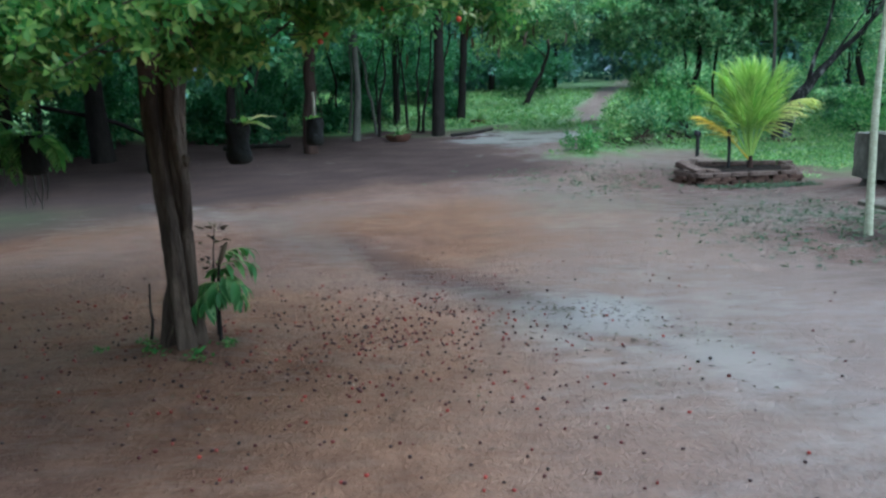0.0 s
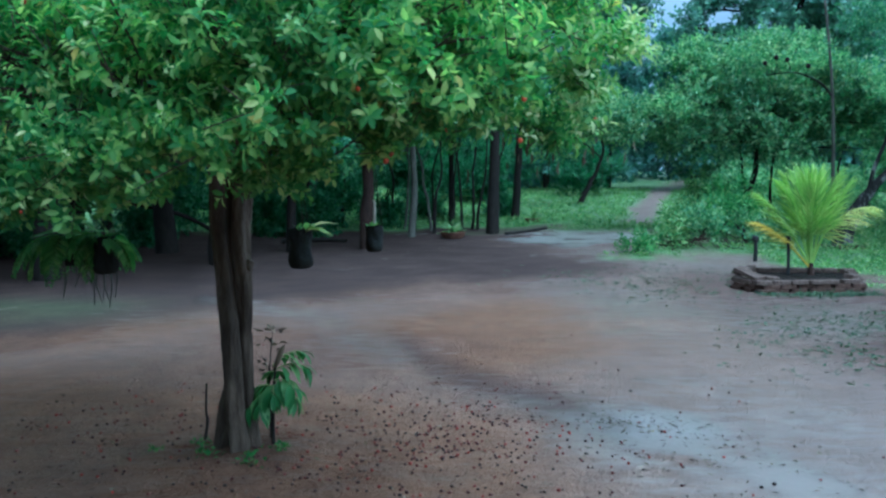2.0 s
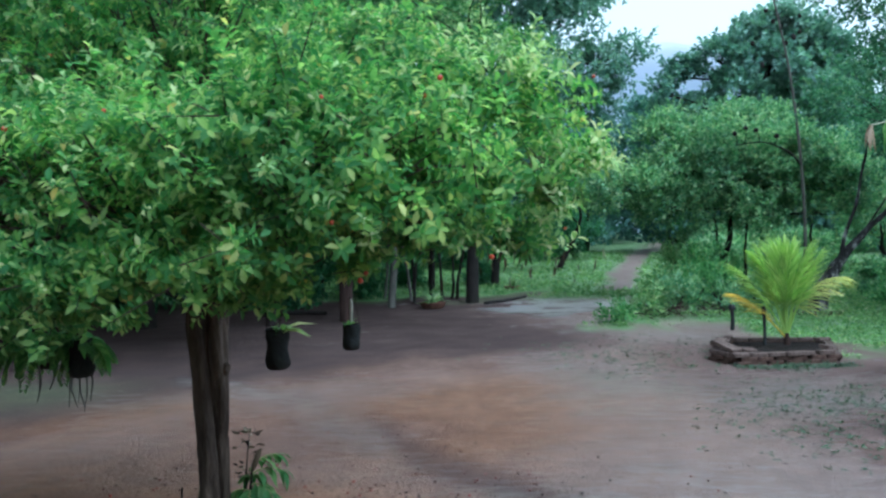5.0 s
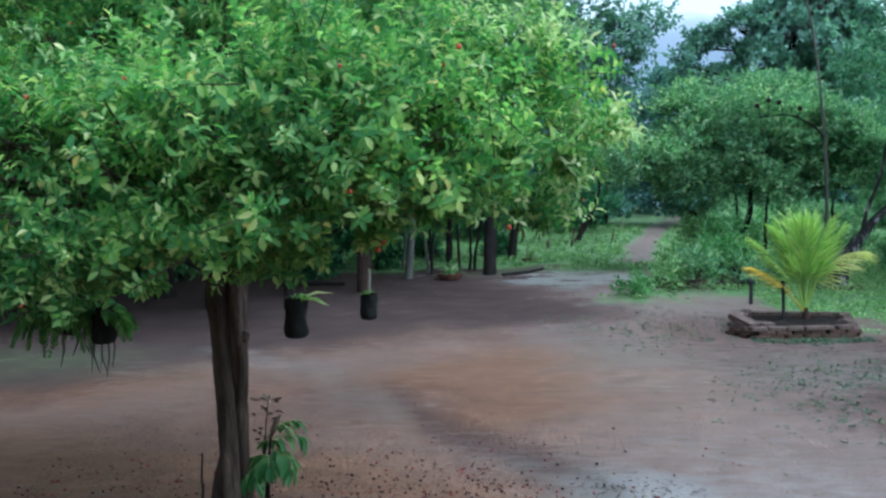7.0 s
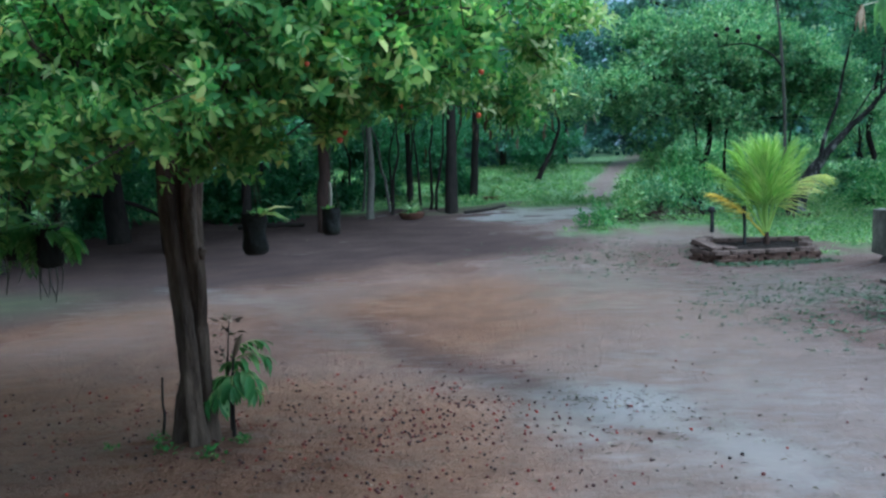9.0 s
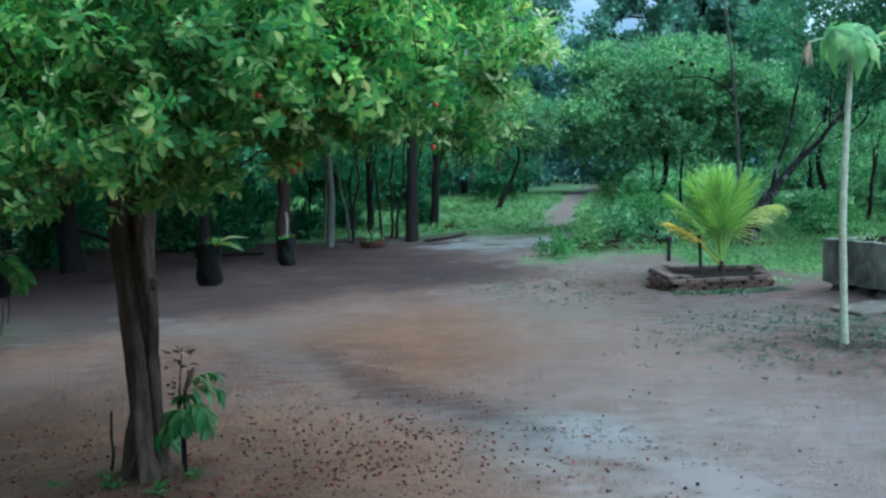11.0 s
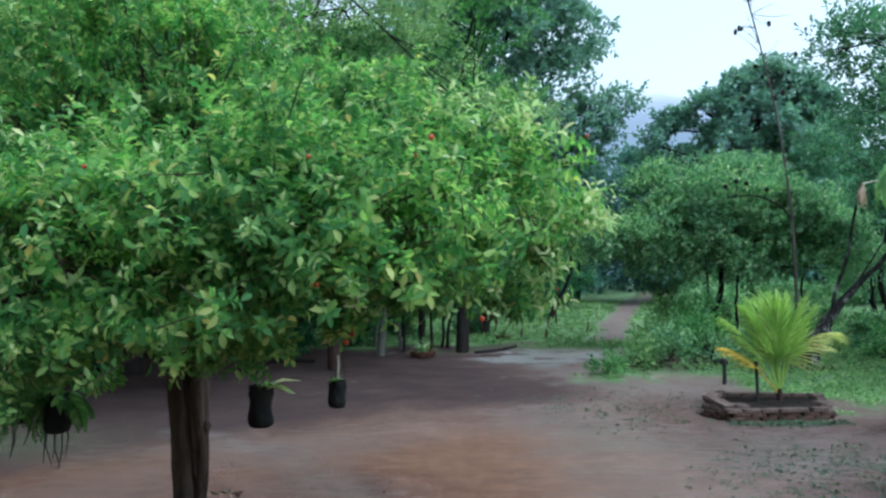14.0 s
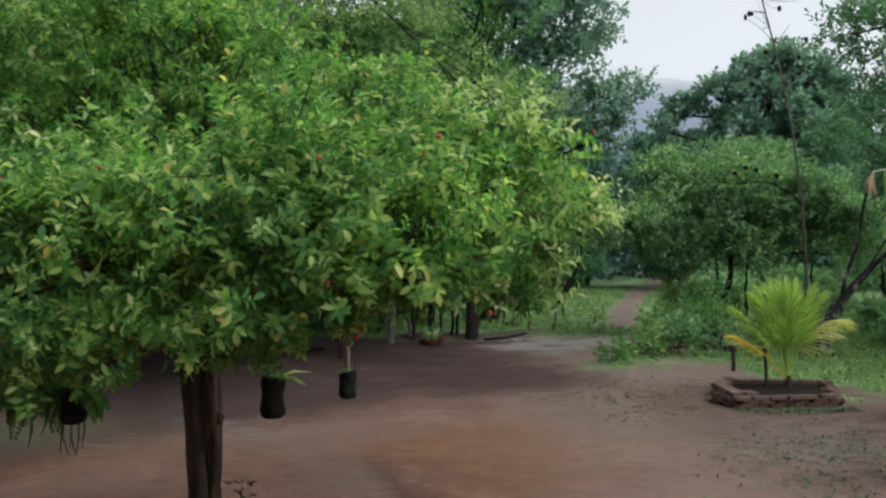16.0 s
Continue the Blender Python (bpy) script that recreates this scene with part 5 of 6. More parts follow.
    brush_pile(5.3, 19.15, 0.6, 26, 471)


def brush_pile(x, y, r, n, seed):
    """Dead twigs and small branches heaped at the foot of the mound."""
    rng = np.random.default_rng(seed)
    top = thing("brush_pile", at(x, y, 0.0), "heap of dead brown branches at the weedy mound", "branches", "brush piles")
    for k in range(n):
        a, d = rng.uniform(0, 6.28), r * rng.uniform(0, 1) ** 0.6
        p = np.array([d * np.cos(a), 0.6 * d * np.sin(a), 0.05 + 0.34 * (1 - d / r) * rng.uniform(0.2, 1)])
        t = unit([rng.normal(), rng.normal() * 0.7, rng.normal() * 0.28])
        ln = rng.uniform(0.25, 0.8)
        part("branch", *tube(curve([p - t * ln / 2, p + rng.normal(size=3) * 0.04, p + t * ln / 2], 6), [rng.uniform(0.008, 0.02), 0.005], 5), BARK_RED, top, smooth=True)



right_side_trees()


# ---- brick bed with the coconut palm ----
def brick_mesh(name, l, w, h, seed):
    bm = bmesh.new()
    bmesh.ops.create_cube(bm, size=1)
    for v in bm.verts:
        v.co = Vector((v.co.x * l, v.co.y * w, v.co.z * h))
    bmesh.ops.bevel(bm, geom=bm.edges[:], offset=0.007, segments=1, affect="EDGES")
    for v in bm.verts:
        v.co += noise.noise_vector(v.co * 9 + Vector((seed * 7.1, 0, 0))) * 0.011
    me = bpy.data.meshes.new(name)
    bm.to_mesh(me)
    bm.free()
    return me


def brick_bed():
    rng = np.random.default_rng(21)
    A, B, C, D, E = (3.86, 13.38), (4.06, 12.97), (5.74, 13.25), (6.3, 15.1), (4.6, 15.2)
    bed = thing("brick_bed", (4.9, 14.2, 0), "low broken old brick bed round the coconut palm", "planter")
    meshes = [brick_mesh("brick", 0.27, 0.15, 0.066, k) for k in range(4)]
    for k, me in enumerate(meshes):
        me.materials.append(BRICK)
    tops = [me.copy() for me in meshes]
    for me in tops:
        me.materials[0] = BRICK_TOP

    def wall(p, q, courses, h0=0.0):
        p, q = np.array(p), np.array(q)
        ln = np.hypot(*(q - p))
        n = max(1, round(ln / 0.28))
        ang = np.arctan2(*(q - p)[::-1])
        for c in range(courses):
            for k in range(n):
                f = np.clip((k + 0.5 + (0.22 if c % 2 else -0.22) + rng.normal() * 0.05) / n, 0.03, 0.97)
                pos = p + (q - p) * f + rng.normal(size=2) * 0.014
                pool = tops if c == courses - 1 else meshes
                b = new("brick", pool[int(rng.integers(4))])
                b.parent = bed
                b.location = (pos[0] - 4.9, pos[1] - 14.2, float(terrain(pos[0], pos[1])) + h0 + 0.025 + c * 0.067)
                b.rotation_euler = (rng.normal() * 0.018, rng.normal() * 0.018, ang + rng.normal() * 0.03)

    wall(B, C, 3)
    wall((3.88, 13.46), (4.03, 13.06), 3)
    wall((3.93, 13.62), (4.6, 15.1), 3)
    # pale coping slabs, the corner one tilted down to the front
    for (x, y, z), (l, w, h), (rx, ry, rz) in (((4.0, 13.26, 0.272), (0.5, 0.21, 0.06), (0.0, 0.22, -63)), ((4.06, 13.9, 0.262), (0.62, 0.19, 0.055), (0.03, -0.02, 66))):
        bm = bmesh.new()
        bmesh.ops.create_cube(bm, size=1)
        for v in bm.verts:
            v.co = Vector((v.co.x * l, v.co.y * w, v.co.z * h))
        bmesh.ops.bevel(bm, geom=bm.edges[:], offset=0.008, segments=1, affect="EDGES")
        bmesh.ops.subdivide_edges(bm, edges=[e for e in bm.edges if e.calc_length() > 0.15], cuts=2, use_grid_fill=True)
        for v in bm.verts:
            v.co += noise.noise_vector(v.co * 8 + Vector((x * 9, 0, 0))) * 0.008
        slab = part_bm("coping_slab", bm, BRICK_TOP, bed, "pale weathered coping slab")
        slab.location = (x - 4.9, y - 14.2, z)
        slab.rotation_euler = (rx, ry, radians(rz))
    wall(E, D, 2)
    wall(D, C, 2)
    for k, (x, y, z, a, t) in enumerate(((4.33, 13.24, 0.2, 0.4, 0.2), (5.65, 13.45, 0.21, 0.9, 0.12))):
        b = new("brick", tops[k])
        b.parent = bed
        b.location = (x - 4.9, y - 14.2, z)
        b.rotation_euler = (t, 0.1, a)
    soil_pts = [(a * 0.97 + 4.9 * 0.03, b * 0.97 + 14.2 * 0.03) for a, b in (B, C, D, E, A)]
    n = 18
    V, F = [], []
    ring = []
    for k in range(5):
        (ax, ay), (bx, by) = soil_pts[k], soil_pts[(k + 1) % 5]
        ring += [(ax + (bx - ax) * s / 6, ay + (by - ay) * s / 6) for s in range(6)]
    rows = 6
    for r in range(rows):
        f = 1 - r / rows
        for x, y in ring:
            V.append(((x - 4.9) * f, (y - 14.2) * f, 0.08 + 0.05 * (1 - f) + rng.normal() * 0.012))
    V.append((0, 0, 0.14))
    m = len(ring)
    for r in range(rows - 1):
        for k in range(m):
            F.append((r * m + k, r * m + (k + 1) % m, (r + 1) * m + (k + 1) % m, (r + 1) * m + k))
    for k in range(m):
        F.append(((rows - 1) * m + k, (rows - 1) * m + (k + 1) % m, rows * m))
    part("soil", np.array(V), F, SOIL, bed, "dark damp planting soil", True)


brick_bed()


def coconut_palm():
    rng = np.random.default_rng(22)
    x, y = 5.42, 14.55
    top = thing("coconut_palm", (x, y, 0.1), "young coconut palm with upright yellow-green fronds", "palm")
    part("stem", *tube(curve([(0, 0, -0.08), (0.01, 0, 0.08), (0, 0, 0.22)], 8), [0.06, 0.055, 0.04], 10, 0.06, rng), BARK_RED, top, "short fibrous brown stem", True)
    # turn, lean at the base, length, droop, material
    fronds = [(40, 3, 2.15, 0.1, PALM), (230, 6, 2.05, 0.15, PALM), (145, 4, 2.2, 0.12, PALM), (262, 4, 2.0, 0.16, PALM), (80, 6, 2.2, 0.12, PALM), (10, 12, 2.15, 0.14, PALM), (172, 12, 2.15, 0.16, PALM), (320, 8, 1.95, 0.2, PALM), (125, 9, 2.15, 0.15, PALM), (195, 17, 2.05, 0.2, PALM),
              (183, 26, 2.0, 0.35, PALM), (350, 17, 2.0, 0.15, PALM), (2, 12, 2.15, 1.15, PALM_TIRED), (187, 40, 1.55, 0.35, PALM_OLD)]
    for turn, lean, ln, droop, mat in fronds:
        d = np.array([np.cos(radians(turn)), np.sin(radians(turn)), 0])
        ln *= 0.74
        n = 26
        path, p, ang = [], np.array([0, 0, 0.12]), radians(lean)
        for k in range(n):
            path.append(p.copy())
            ang += droop / n * (0.4 + 1.6 * k / n)
            p = p + (d * np.sin(ang) + np.array([0, 0, np.cos(ang)])) * ln / n
        path = np.array(path)
        fr = part("frond", *tube(path, [0.02, 0.013, 0.004], 5), mat, top, "yellowing drooping frond" if mat is not PALM else "", True)
        tang = unit(np.gradient(path, axis=0))
        side = unit(np.cross(tang, np.array([0, 0, 1.0])) + 1e-6)
        P, D, N, L = [], [], [], []
        for k in range(9, n):
            for half in (-1, 1):
                for j in range(3):
                    f = (k - 9) / (n - 9)
                    q = path[k] + tang[k] * j * ln / n / 3
                    dd = tang[k] * (0.6 + 0.9 * f) + half * side[k] * 0.8 * (1 - 0.5 * f) + np.array([0, 0, 0.2 - 0.5 * droop]) + rng.normal(size=3) * 0.14
                    P.append(q), D.append(dd), N.append(np.cross(side[k], tang[k]) + 0.3 * half * side[k])
                    L.append((0.29 + 0.22 * np.sin(np.pi * min(1, 0.25 + 0.75 * f)) ** 0.8) * rng.uniform(0.85, 1.1))
        L = np.array(L)
        V, F = leaf_blades(np.array(P), np.array(D), np.array(N), L, 0.018 + 0 * L, 0.2, 0.22 + 0.25 * droop, True)
        part("blade", V, F, mat, fr)


coconut_palm()


def post(x, y, h, r, cap, label):
    top = thing("garden_post", at(x, y, 0.05), label, "post")
    rng = np.random.default_rng(int(x * 100))
    part("post", *tube(curve([(0, 0, 0), (0.01, 0, h * 0.5), (0.0, 0.01, h)], 8), [r, r * 0.9, r * 0.9], 8, 0.03, rng), BLACK, top, smooth=True)
    bm = bmesh.new()
    bmesh.ops.create_cone(bm, cap_ends=True, segments=10, radius1=cap, radius2=cap * 0.75, depth=0.1)
    bmesh.ops.bevel(bm, geom=bm.edges[:], offset=0.008, segments=1, affect="EDGES")
    bmesh.ops.translate(bm, verts=bm.verts, vec=(0, 0.01, h))
    part_bm("cap", bm, BLACK, top, smooth=True)


post(5.0, 14.45, 0.78, 0.032, 0.045, "thin black post standing in the brick bed")
post(5.2, 17.0, 0.52, 0.045, 0.085, "short black post with wider cap beside the grass")


def brick_ring():
    top = thing("brick_ring", at(7.75, 19.2, 0), "broken ring of red bricks at the leaning tree", "edging")
    me = brick_mesh("brick", 0.2, 0.1, 0.09, 3)
    me.materials.append(BRICK)
    for k in range(7):
        a = radians(190 + k * 26)
        b = new("brick", me)
        b.parent = top
        b.location = (0.55 * np.cos(a), 0.5 * np.sin(a), 0.05)
        b.rotation_euler = (0.1, 0, a + 1.57)


brick_ring()


# ---- concrete trough on stones, with a slab ----
def concrete_trough():
    top = thing("concrete_trough", (6.62, 11.38, 0.0), "grey weathered concrete trough raised on dark stones", "trough", turn=10.5)
    w, d, h, t = 1.05, 1.36, 0.64, 0.09
    z0 = 0.22
    for name, (sx, sy, sz), (cx, cy, cz) in (("side_wall", (t, d, h), (-w / 2 + t / 2, 0, h / 2)), ("side_wall", (t, d, h), (w / 2 - t / 2, 0, h / 2)), ("end_wall", (w - 2 * t, t, h), (0, -d / 2 + t / 2, h / 2)), ("end_wall", (w - 2 * t, t, h), (0, d / 2 - t / 2, h / 2)), ("bottom", (w - 2 * t, d - 2 * t, 0.1), (0, 0, 0.05))):
        bm = bmesh.new()
        bmesh.ops.create_cube(bm, size=1)
        for v in bm.verts:
            v.co = Vector((v.co.x * sx + cx, v.co.y * sy + cy, v.co.z * sz + cz + z0))
        bmesh.ops.bevel(bm, geom=bm.edges[:], offset=0.006, segments=1, affect="EDGES")
        bmesh.ops.subdivide_edges(bm, edges=[e for e in bm.edges if e.calc_length() > 0.3], cuts=6, use_grid_fill=True)
        for v in bm.verts:
            v.co += noise.noise_vector(v.co * 4) * 0.014
            if v.co.z < z0 + 0.06:
                v.co.z += 0.05 * noise.noise(v.co * 3)
        part_bm(name, bm, CONCRETE, top, "stained grey concrete slab")
    fill = bmesh.new()
    bmesh.ops.create_grid(fill, x_segments=10, y_segments=12, size=0.5)
    for v in fill.verts:
        v.co = Vector((v.co.x * (w - 2 * t) * 1.0, v.co.y * (d - 2 * t), z0 + h - 0.05 + 0.10 * noise.noise(v.co * 5) + 0.08 * max(0.0, 1 - 2.2 * v.co.length)))
    part_bm("soil", fill, SOIL, top, "dark soil filling")
    for k, (x, y, r) in enumerate(((-0.3, -0.45, 0.22), (0.3, -0.45, 0.2), (-0.3, 0.45, 0.22), (0.3, 0.4, 0.22), (-0.28, 0.0, 0.2))):
        s = bmesh.new()
        bmesh.ops.create_icosphere(s, subdivisions=2, radius=r)
        for v in s.verts:
            v.co = Vector((v.co.x + x, v.co.y + y, max(-0.05, v.co.z * 0.8 + 0.09))) + noise.noise_vector(v.co * 7 + Vector((k, 0, 0))) * 0.03
        part_bm("stone", s, STONE, top, smooth=True)
    rng = np.random.default_rng(31)
    n = 90
    P = np.stack([rng.uniform(-0.35, 0.4, n), rng.uniform(-0.55, 0.3, n), np.full(n, z0 + h - 0.08)], 1)
    D = np.stack([rng.normal(size=n) * 0.5, rng.normal(size=n) * 0.5, np.ones(n)], 1)
    V, F = leaf_blades(P, D, rng.standard_normal((n, 3)), rng.uniform(0.08, 0.3, n), 0.02 + 0 * P[:, 0], 0.2, 0.3)
    tagged(part("dry_grass", V, F, LEAF_PALE, top), "sparse dry grass")
    slab = bmesh.new()
    bmesh.ops.create_cube(slab, size=1)
    for v in slab.verts:
        v.co = Vector((v.co.x * 0.95, v.co.y * 0.55, v.co.z * 0.07))
    bmesh.ops.bevel(slab, geom=slab.edges[:], offset=0.015, segments=1, affect="EDGES")
    bmesh.ops.subdivide_edges(slab, edges=[e for e in slab.edges if e.calc_length() > 0.2], cuts=4, use_grid_fill=True)
    for v in slab.verts:
        v.co += noise.noise_vector(v.co * 6) * 0.02
    s = part_bm("stone_slab", slab, SLAB)
    s.matrix_world = pose(5.95, 10.45, 0.045, 2, -3, 14)
    tagged(s, "pale flat broken slab lying on bare earth", "slab")


concrete_trough()


# ---- papaya ----
def papaya_leaf(length, seed):
    """A palmate leaf with seven deep lobes, hanging from its stalk."""
    rng = np.random.default_rng(seed)
    V, F = [], []
    for k in range(7):
        a = radians(-125 + k * 41.7)
        ln = length * (1.0 - 0.28 * abs(k - 3) / 3)
        d = np.array([np.cos(a), np.sin(a)])
        s = np.array([-d[1], d[0]])
        outline = [(0.0, 0.0), (0.28, 0.10), (0.45, 0.17), (0.58, 0.12), (0.7, 0.19), (0.82, 0.08), (1.0, 0.0)]
        b = len(V)
        for f, w in outline:
            sag = -0.95 * (f * ln) ** 2 / length
            for e in (1, 0, -1):
                q = d * f * ln + s * w * ln * e * 1.05
                V.append((q[0], q[1], sag + (-0.02 * abs(e)) + rng.normal() * 0.005))
        for r in range(len(outline) - 1):
            for e in (0, 1):
                F.append((b + r * 3 + e, b + r * 3 + e + 1, b + r * 3 + 3 + e + 1, b + r * 3 + 3 + e))
    return np.array(V), F


def papaya_tree():
    rng = np.random.default_rng(41)
    x, y = 4.5, 8.45
    top = thing("papaya_tree", (x, y, -0.02), "slim papaya tree with pale trunk and few drooping leaves", "tree")
    stem = curve([(0, 0, -0.03), (-0.01, 0, 0.6), (-0.02, 0, 1.4), (0.01, 0, 2.2), (0.05, 0, 2.9), (0.05, 0, 3.12)], 30)
    part("trunk", *tube(stem, [0.046, 0.038, 0.036, 0.032, 0.026, 0.02], 14, 0.012, rng), PAPAYA_STEM, top, "pale ringed papaya trunk", True)
    crown = stem[-1]
    # stalk direction, length, leaf size, hanging, dry
    leaves = [((-0.75, -0.35, 0.5), 0.30, 0.40, False), ((-0.15, -0.8, 0.55), 0.30, 0.42, False), ((0.45, -0.5, 0.5), 0.25, 0.34, False), ((-0.3, 0.6, 0.6), 0.32, 0.38, False), ((0.95, 0.0, 0.30), 0.72, 0.27, False), ((1.0, -0.3, 0.16), 0.5, 0.30, True), ((-0.95, 0.0, 0.1), 0.45, 0.34, True), ((0.1, 0.1, 1.0), 0.2, 0.22, False), ((0.9, 0.4, 0.42), 0.85, 0.28, False)]
    for k, (d, ln, size, dry) in enumerate(leaves):
        d = unit(d)
        start = crown - [0, 0, 0.05 * (k % 3)]
        end = start + d * ln
        arc = curve([start, start + d * ln * 0.55 + [0, 0, 0.05], end], 7)
        size *= 0.9
        lf = part("leaf", *tube(arc, [0.012, 0.008], 6), SHOOT if not dry else PAPAYA_STEM, top, "withered hanging leaf" if dry else "", True)
        V, F = papaya_leaf(size, 500 + k)
        if dry:
            th = np.arctan2(V[:, 1], V[:, 0])
            rad = np.hypot(V[:, 0], V[:, 1])
            V = np.stack([np.cos(th * 1.4) * (0.03 + 0.10 * rad), np.sin(th * 1.4) * (0.03 + 0.10 * rad), -rad * 0.95 + rng.normal(size=len(V)) * 0.012], 1)
        else:
            yaw = np.arctan2(d[1], d[0])
            tilt = radians(52)
            V = V @ np.array([[np.cos(tilt), 0, -np.sin(tilt)], [0, 1, 0], [np.sin(tilt), 0, np.cos(tilt)]])
            V = V @ np.array([[np.cos(yaw), np.sin(yaw), 0], [-np.sin(yaw), np.cos(yaw), 0], [0, 0, 1]])
        part("blade", V + end, F, DRY_LEAF if dry else PAPAYA, lf, "dry grey-brown blade" if dry else "broad lobed green blade", True)


papaya_tree()


# ---- hanging pots ----
def grow_bag(x, y, z, r, h, cord_top, label, seed, leaf=None, leaf_dir=None):
    rng = np.random.default_rng(seed)
    top = thing("hanging_pot", (x, y, z), label, "plant pot", "hanging grow bags")
    prof = [(0.0, 0.66), (0.03, 0.86), (0.1, 1.0), (0.22, 1.07), (0.38, 1.0), (0.52, 0.93), (0.66, 0.94), (0.8, 1.02), (0.93, 0.97), (1.0, 0.95)]
    n = 24
    V, F = [], []
    for f, s in prof:
        for k in range(n):
            a = 2 * np.pi * k / n
            crease = 1 + 0.05 * np.sin(5 * a + 7 * f + seed) + 0.05 * np.sin(2 * a + 5 * f + 2 * seed) + 0.025 * rng.normal()
            dent = 0.045 if f < 0.03 and abs(np.sin(a)) < 0.35 else 0
            V.append((r * s * crease * np.cos(a), r * s * crease * np.sin(a), f * h + dent * h))
    m = len(prof)
    for i in range(m - 1):
        for k in range(n):
            F.append((i * n + k, i * n + (k + 1) % n, (i + 1) * n + (k + 1) % n, (i + 1) * n + k))
    F.append(tuple(range(n))[::-1])
    part("bag", np.array(V), F, BAG, top, "creased black plastic grow bag", True)
    ring = [(0.93 * r * np.cos(2 * np.pi * k / n), 0.93 * r * np.sin(2 * np.pi * k / n), h * 0.93 + rng.normal() * 0.004) for k in range(n)]
    part("soil", np.array(ring + [(0, 0, h * 0.97)]), [(k, (k + 1) % n, n) for k in range(n)], SOIL, top)
    for k in range(3):
        a = 2.1 * k + seed
        part("cord", *tube([(r * np.cos(a), r * np.sin(a), h * 0.97), (0.3 * r * np.cos(a), 0.3 * r * np.sin(a), h + (cord_top - h) * 0.4), (0, 0, cord_top)], [0.0022, 0.002], 5), BARK_RED, top, "thin hanging cord", True)
    return top, rng


def blades_on(top, rng, n, z, length, width, mat, spread=0.9, center=(0, 0), droop=0.5, name="leaves", lean=(0, 0)):
    P = np.stack([rng.normal(size=n) * 0.025 + center[0], rng.normal(size=n) * 0.025 + center[1], np.full(n, z)], 1)
    D = np.stack([rng.normal(size=n) * spread + lean[0], rng.normal(size=n) * spread + lean[1], rng.uniform(0.5, 1.1, n)], 1)
    V, F = leaf_blades(P, D, np.array([0, 0, 1.0]) + rng.standard_normal((n, 3)) * 0.2, length * rng.uniform(0.6, 1.15, n), width * rng.uniform(0.7, 1.2, n), 0.2, droop)
    return part(name, V, F, mat, top)


def hanging_pots():
    t, r = grow_bag(-1.265, 5.33, 1.195, 0.08, 0.275, 0.95, "black grow bag hanging from the fruit tree", 1)
    blades_on(t, r, 8, 0.25, 0.07, 0.014, FERN, 0.5)
    blades_on(t, r, 5, 0.25, 0.17, 0.065, TIP, 0.35, (0.05, -0.03), 0.9, "pale_leaves", (0.75, -0.2))
    t, r = grow_bag(-0.8, 5.57, 1.288, 0.060, 0.185, 0.9, "small black grow bag hanging from the fruit tree", 2)
    blades_on(t, r, 6, 0.17, 0.08, 0.02, FERN, 0.4)
    part("hook", *tube(curve([(0, 0, 0.2), (0.005, 0, 0.3), (0.0, 0, 0.36)], 6), [0.012, 0.01], 6), CORD, t, "pale wire hook", True)
    t, r = grow_bag(-2.62, 5.3, 1.16, 0.078, 0.26, 0.95, "black grow bag with trailing fern hanging from a branch", 3)
    fern(t, r, (0, 0, 0.22), 9, 0.36)
    blades_on(t, r, 9, 0.22, 0.26, 0.06, FERN, 0.9, (0, 0), 0.8)
    hanging_roots(t, r, 4, 0.05, 0.1)
    t, r = grow_bag(-2.95, 5.45, 1.2, 0.075, 0.22, 0.9, "black grow bag overgrown by a trailing fern", 4)
    fern(t, r, (0, 0, 0.18), 17, 0.42)
    blades_on(t, r, 12, 0.18, 0.28, 0.06, FERN, 0.9, (0, 0), 0.8)
    hanging_roots(t, r, 6, 0.12, 0.12)


def hanging_roots(top, rng, n, spread, z):
    for k in range(n):
        p = np.array([rng.normal() * spread, rng.normal() * spread * 0.6, rng.uniform(z - 0.1, z)])
        ln = rng.uniform(0.16, 0.38)
        part("root", *tube(np.stack([p, p + [rng.normal() * 0.012, 0, -ln * 0.5], p + [rng.normal() * 0.02, 0, -ln]]), [0.007, 0.006, 0.003], 5), BARK_PALE, top, "pale trailing root")


def fern(top, rng, at_place, fronds, length):
    P, D, N, L = [], [], [], []
    for k in range(fronds):
        a = rng.uniform(0, 6.28)
        d = np.array([np.cos(a), np.sin(a), rng.uniform(0.2, 1.0)])
        ln = length * rng.uniform(0.6, 1.1)
        p = np.array(at_place, float)
        step = ln / 14
        d = unit(d)
        for i in range(16):
            p = p + d * step
            d = unit(d + np.array([0, 0, -0.19]) + rng.normal(size=3) * 0.03)
            s = unit(np.cross(d, [0, 0, 1.0]))
            if i > 1:
                for half in (-1, 1):
                    P.append(p.copy()), D.append(s * half + d * 0.5), N.append(np.array([0, 0, 1.0]) + d * 0.1), L.append(0.10 * (1 - (i / 17) ** 2) + 0.02)
    L = np.array(L)
    V, F = leaf_blades(np.array(P), np.array(D), np.array(N), L, 0.026 + 0 * L, 0.15, 0.35, False)
    part("fern", V, F, FERN, top, "arching green fern fronds")


hanging_pots()


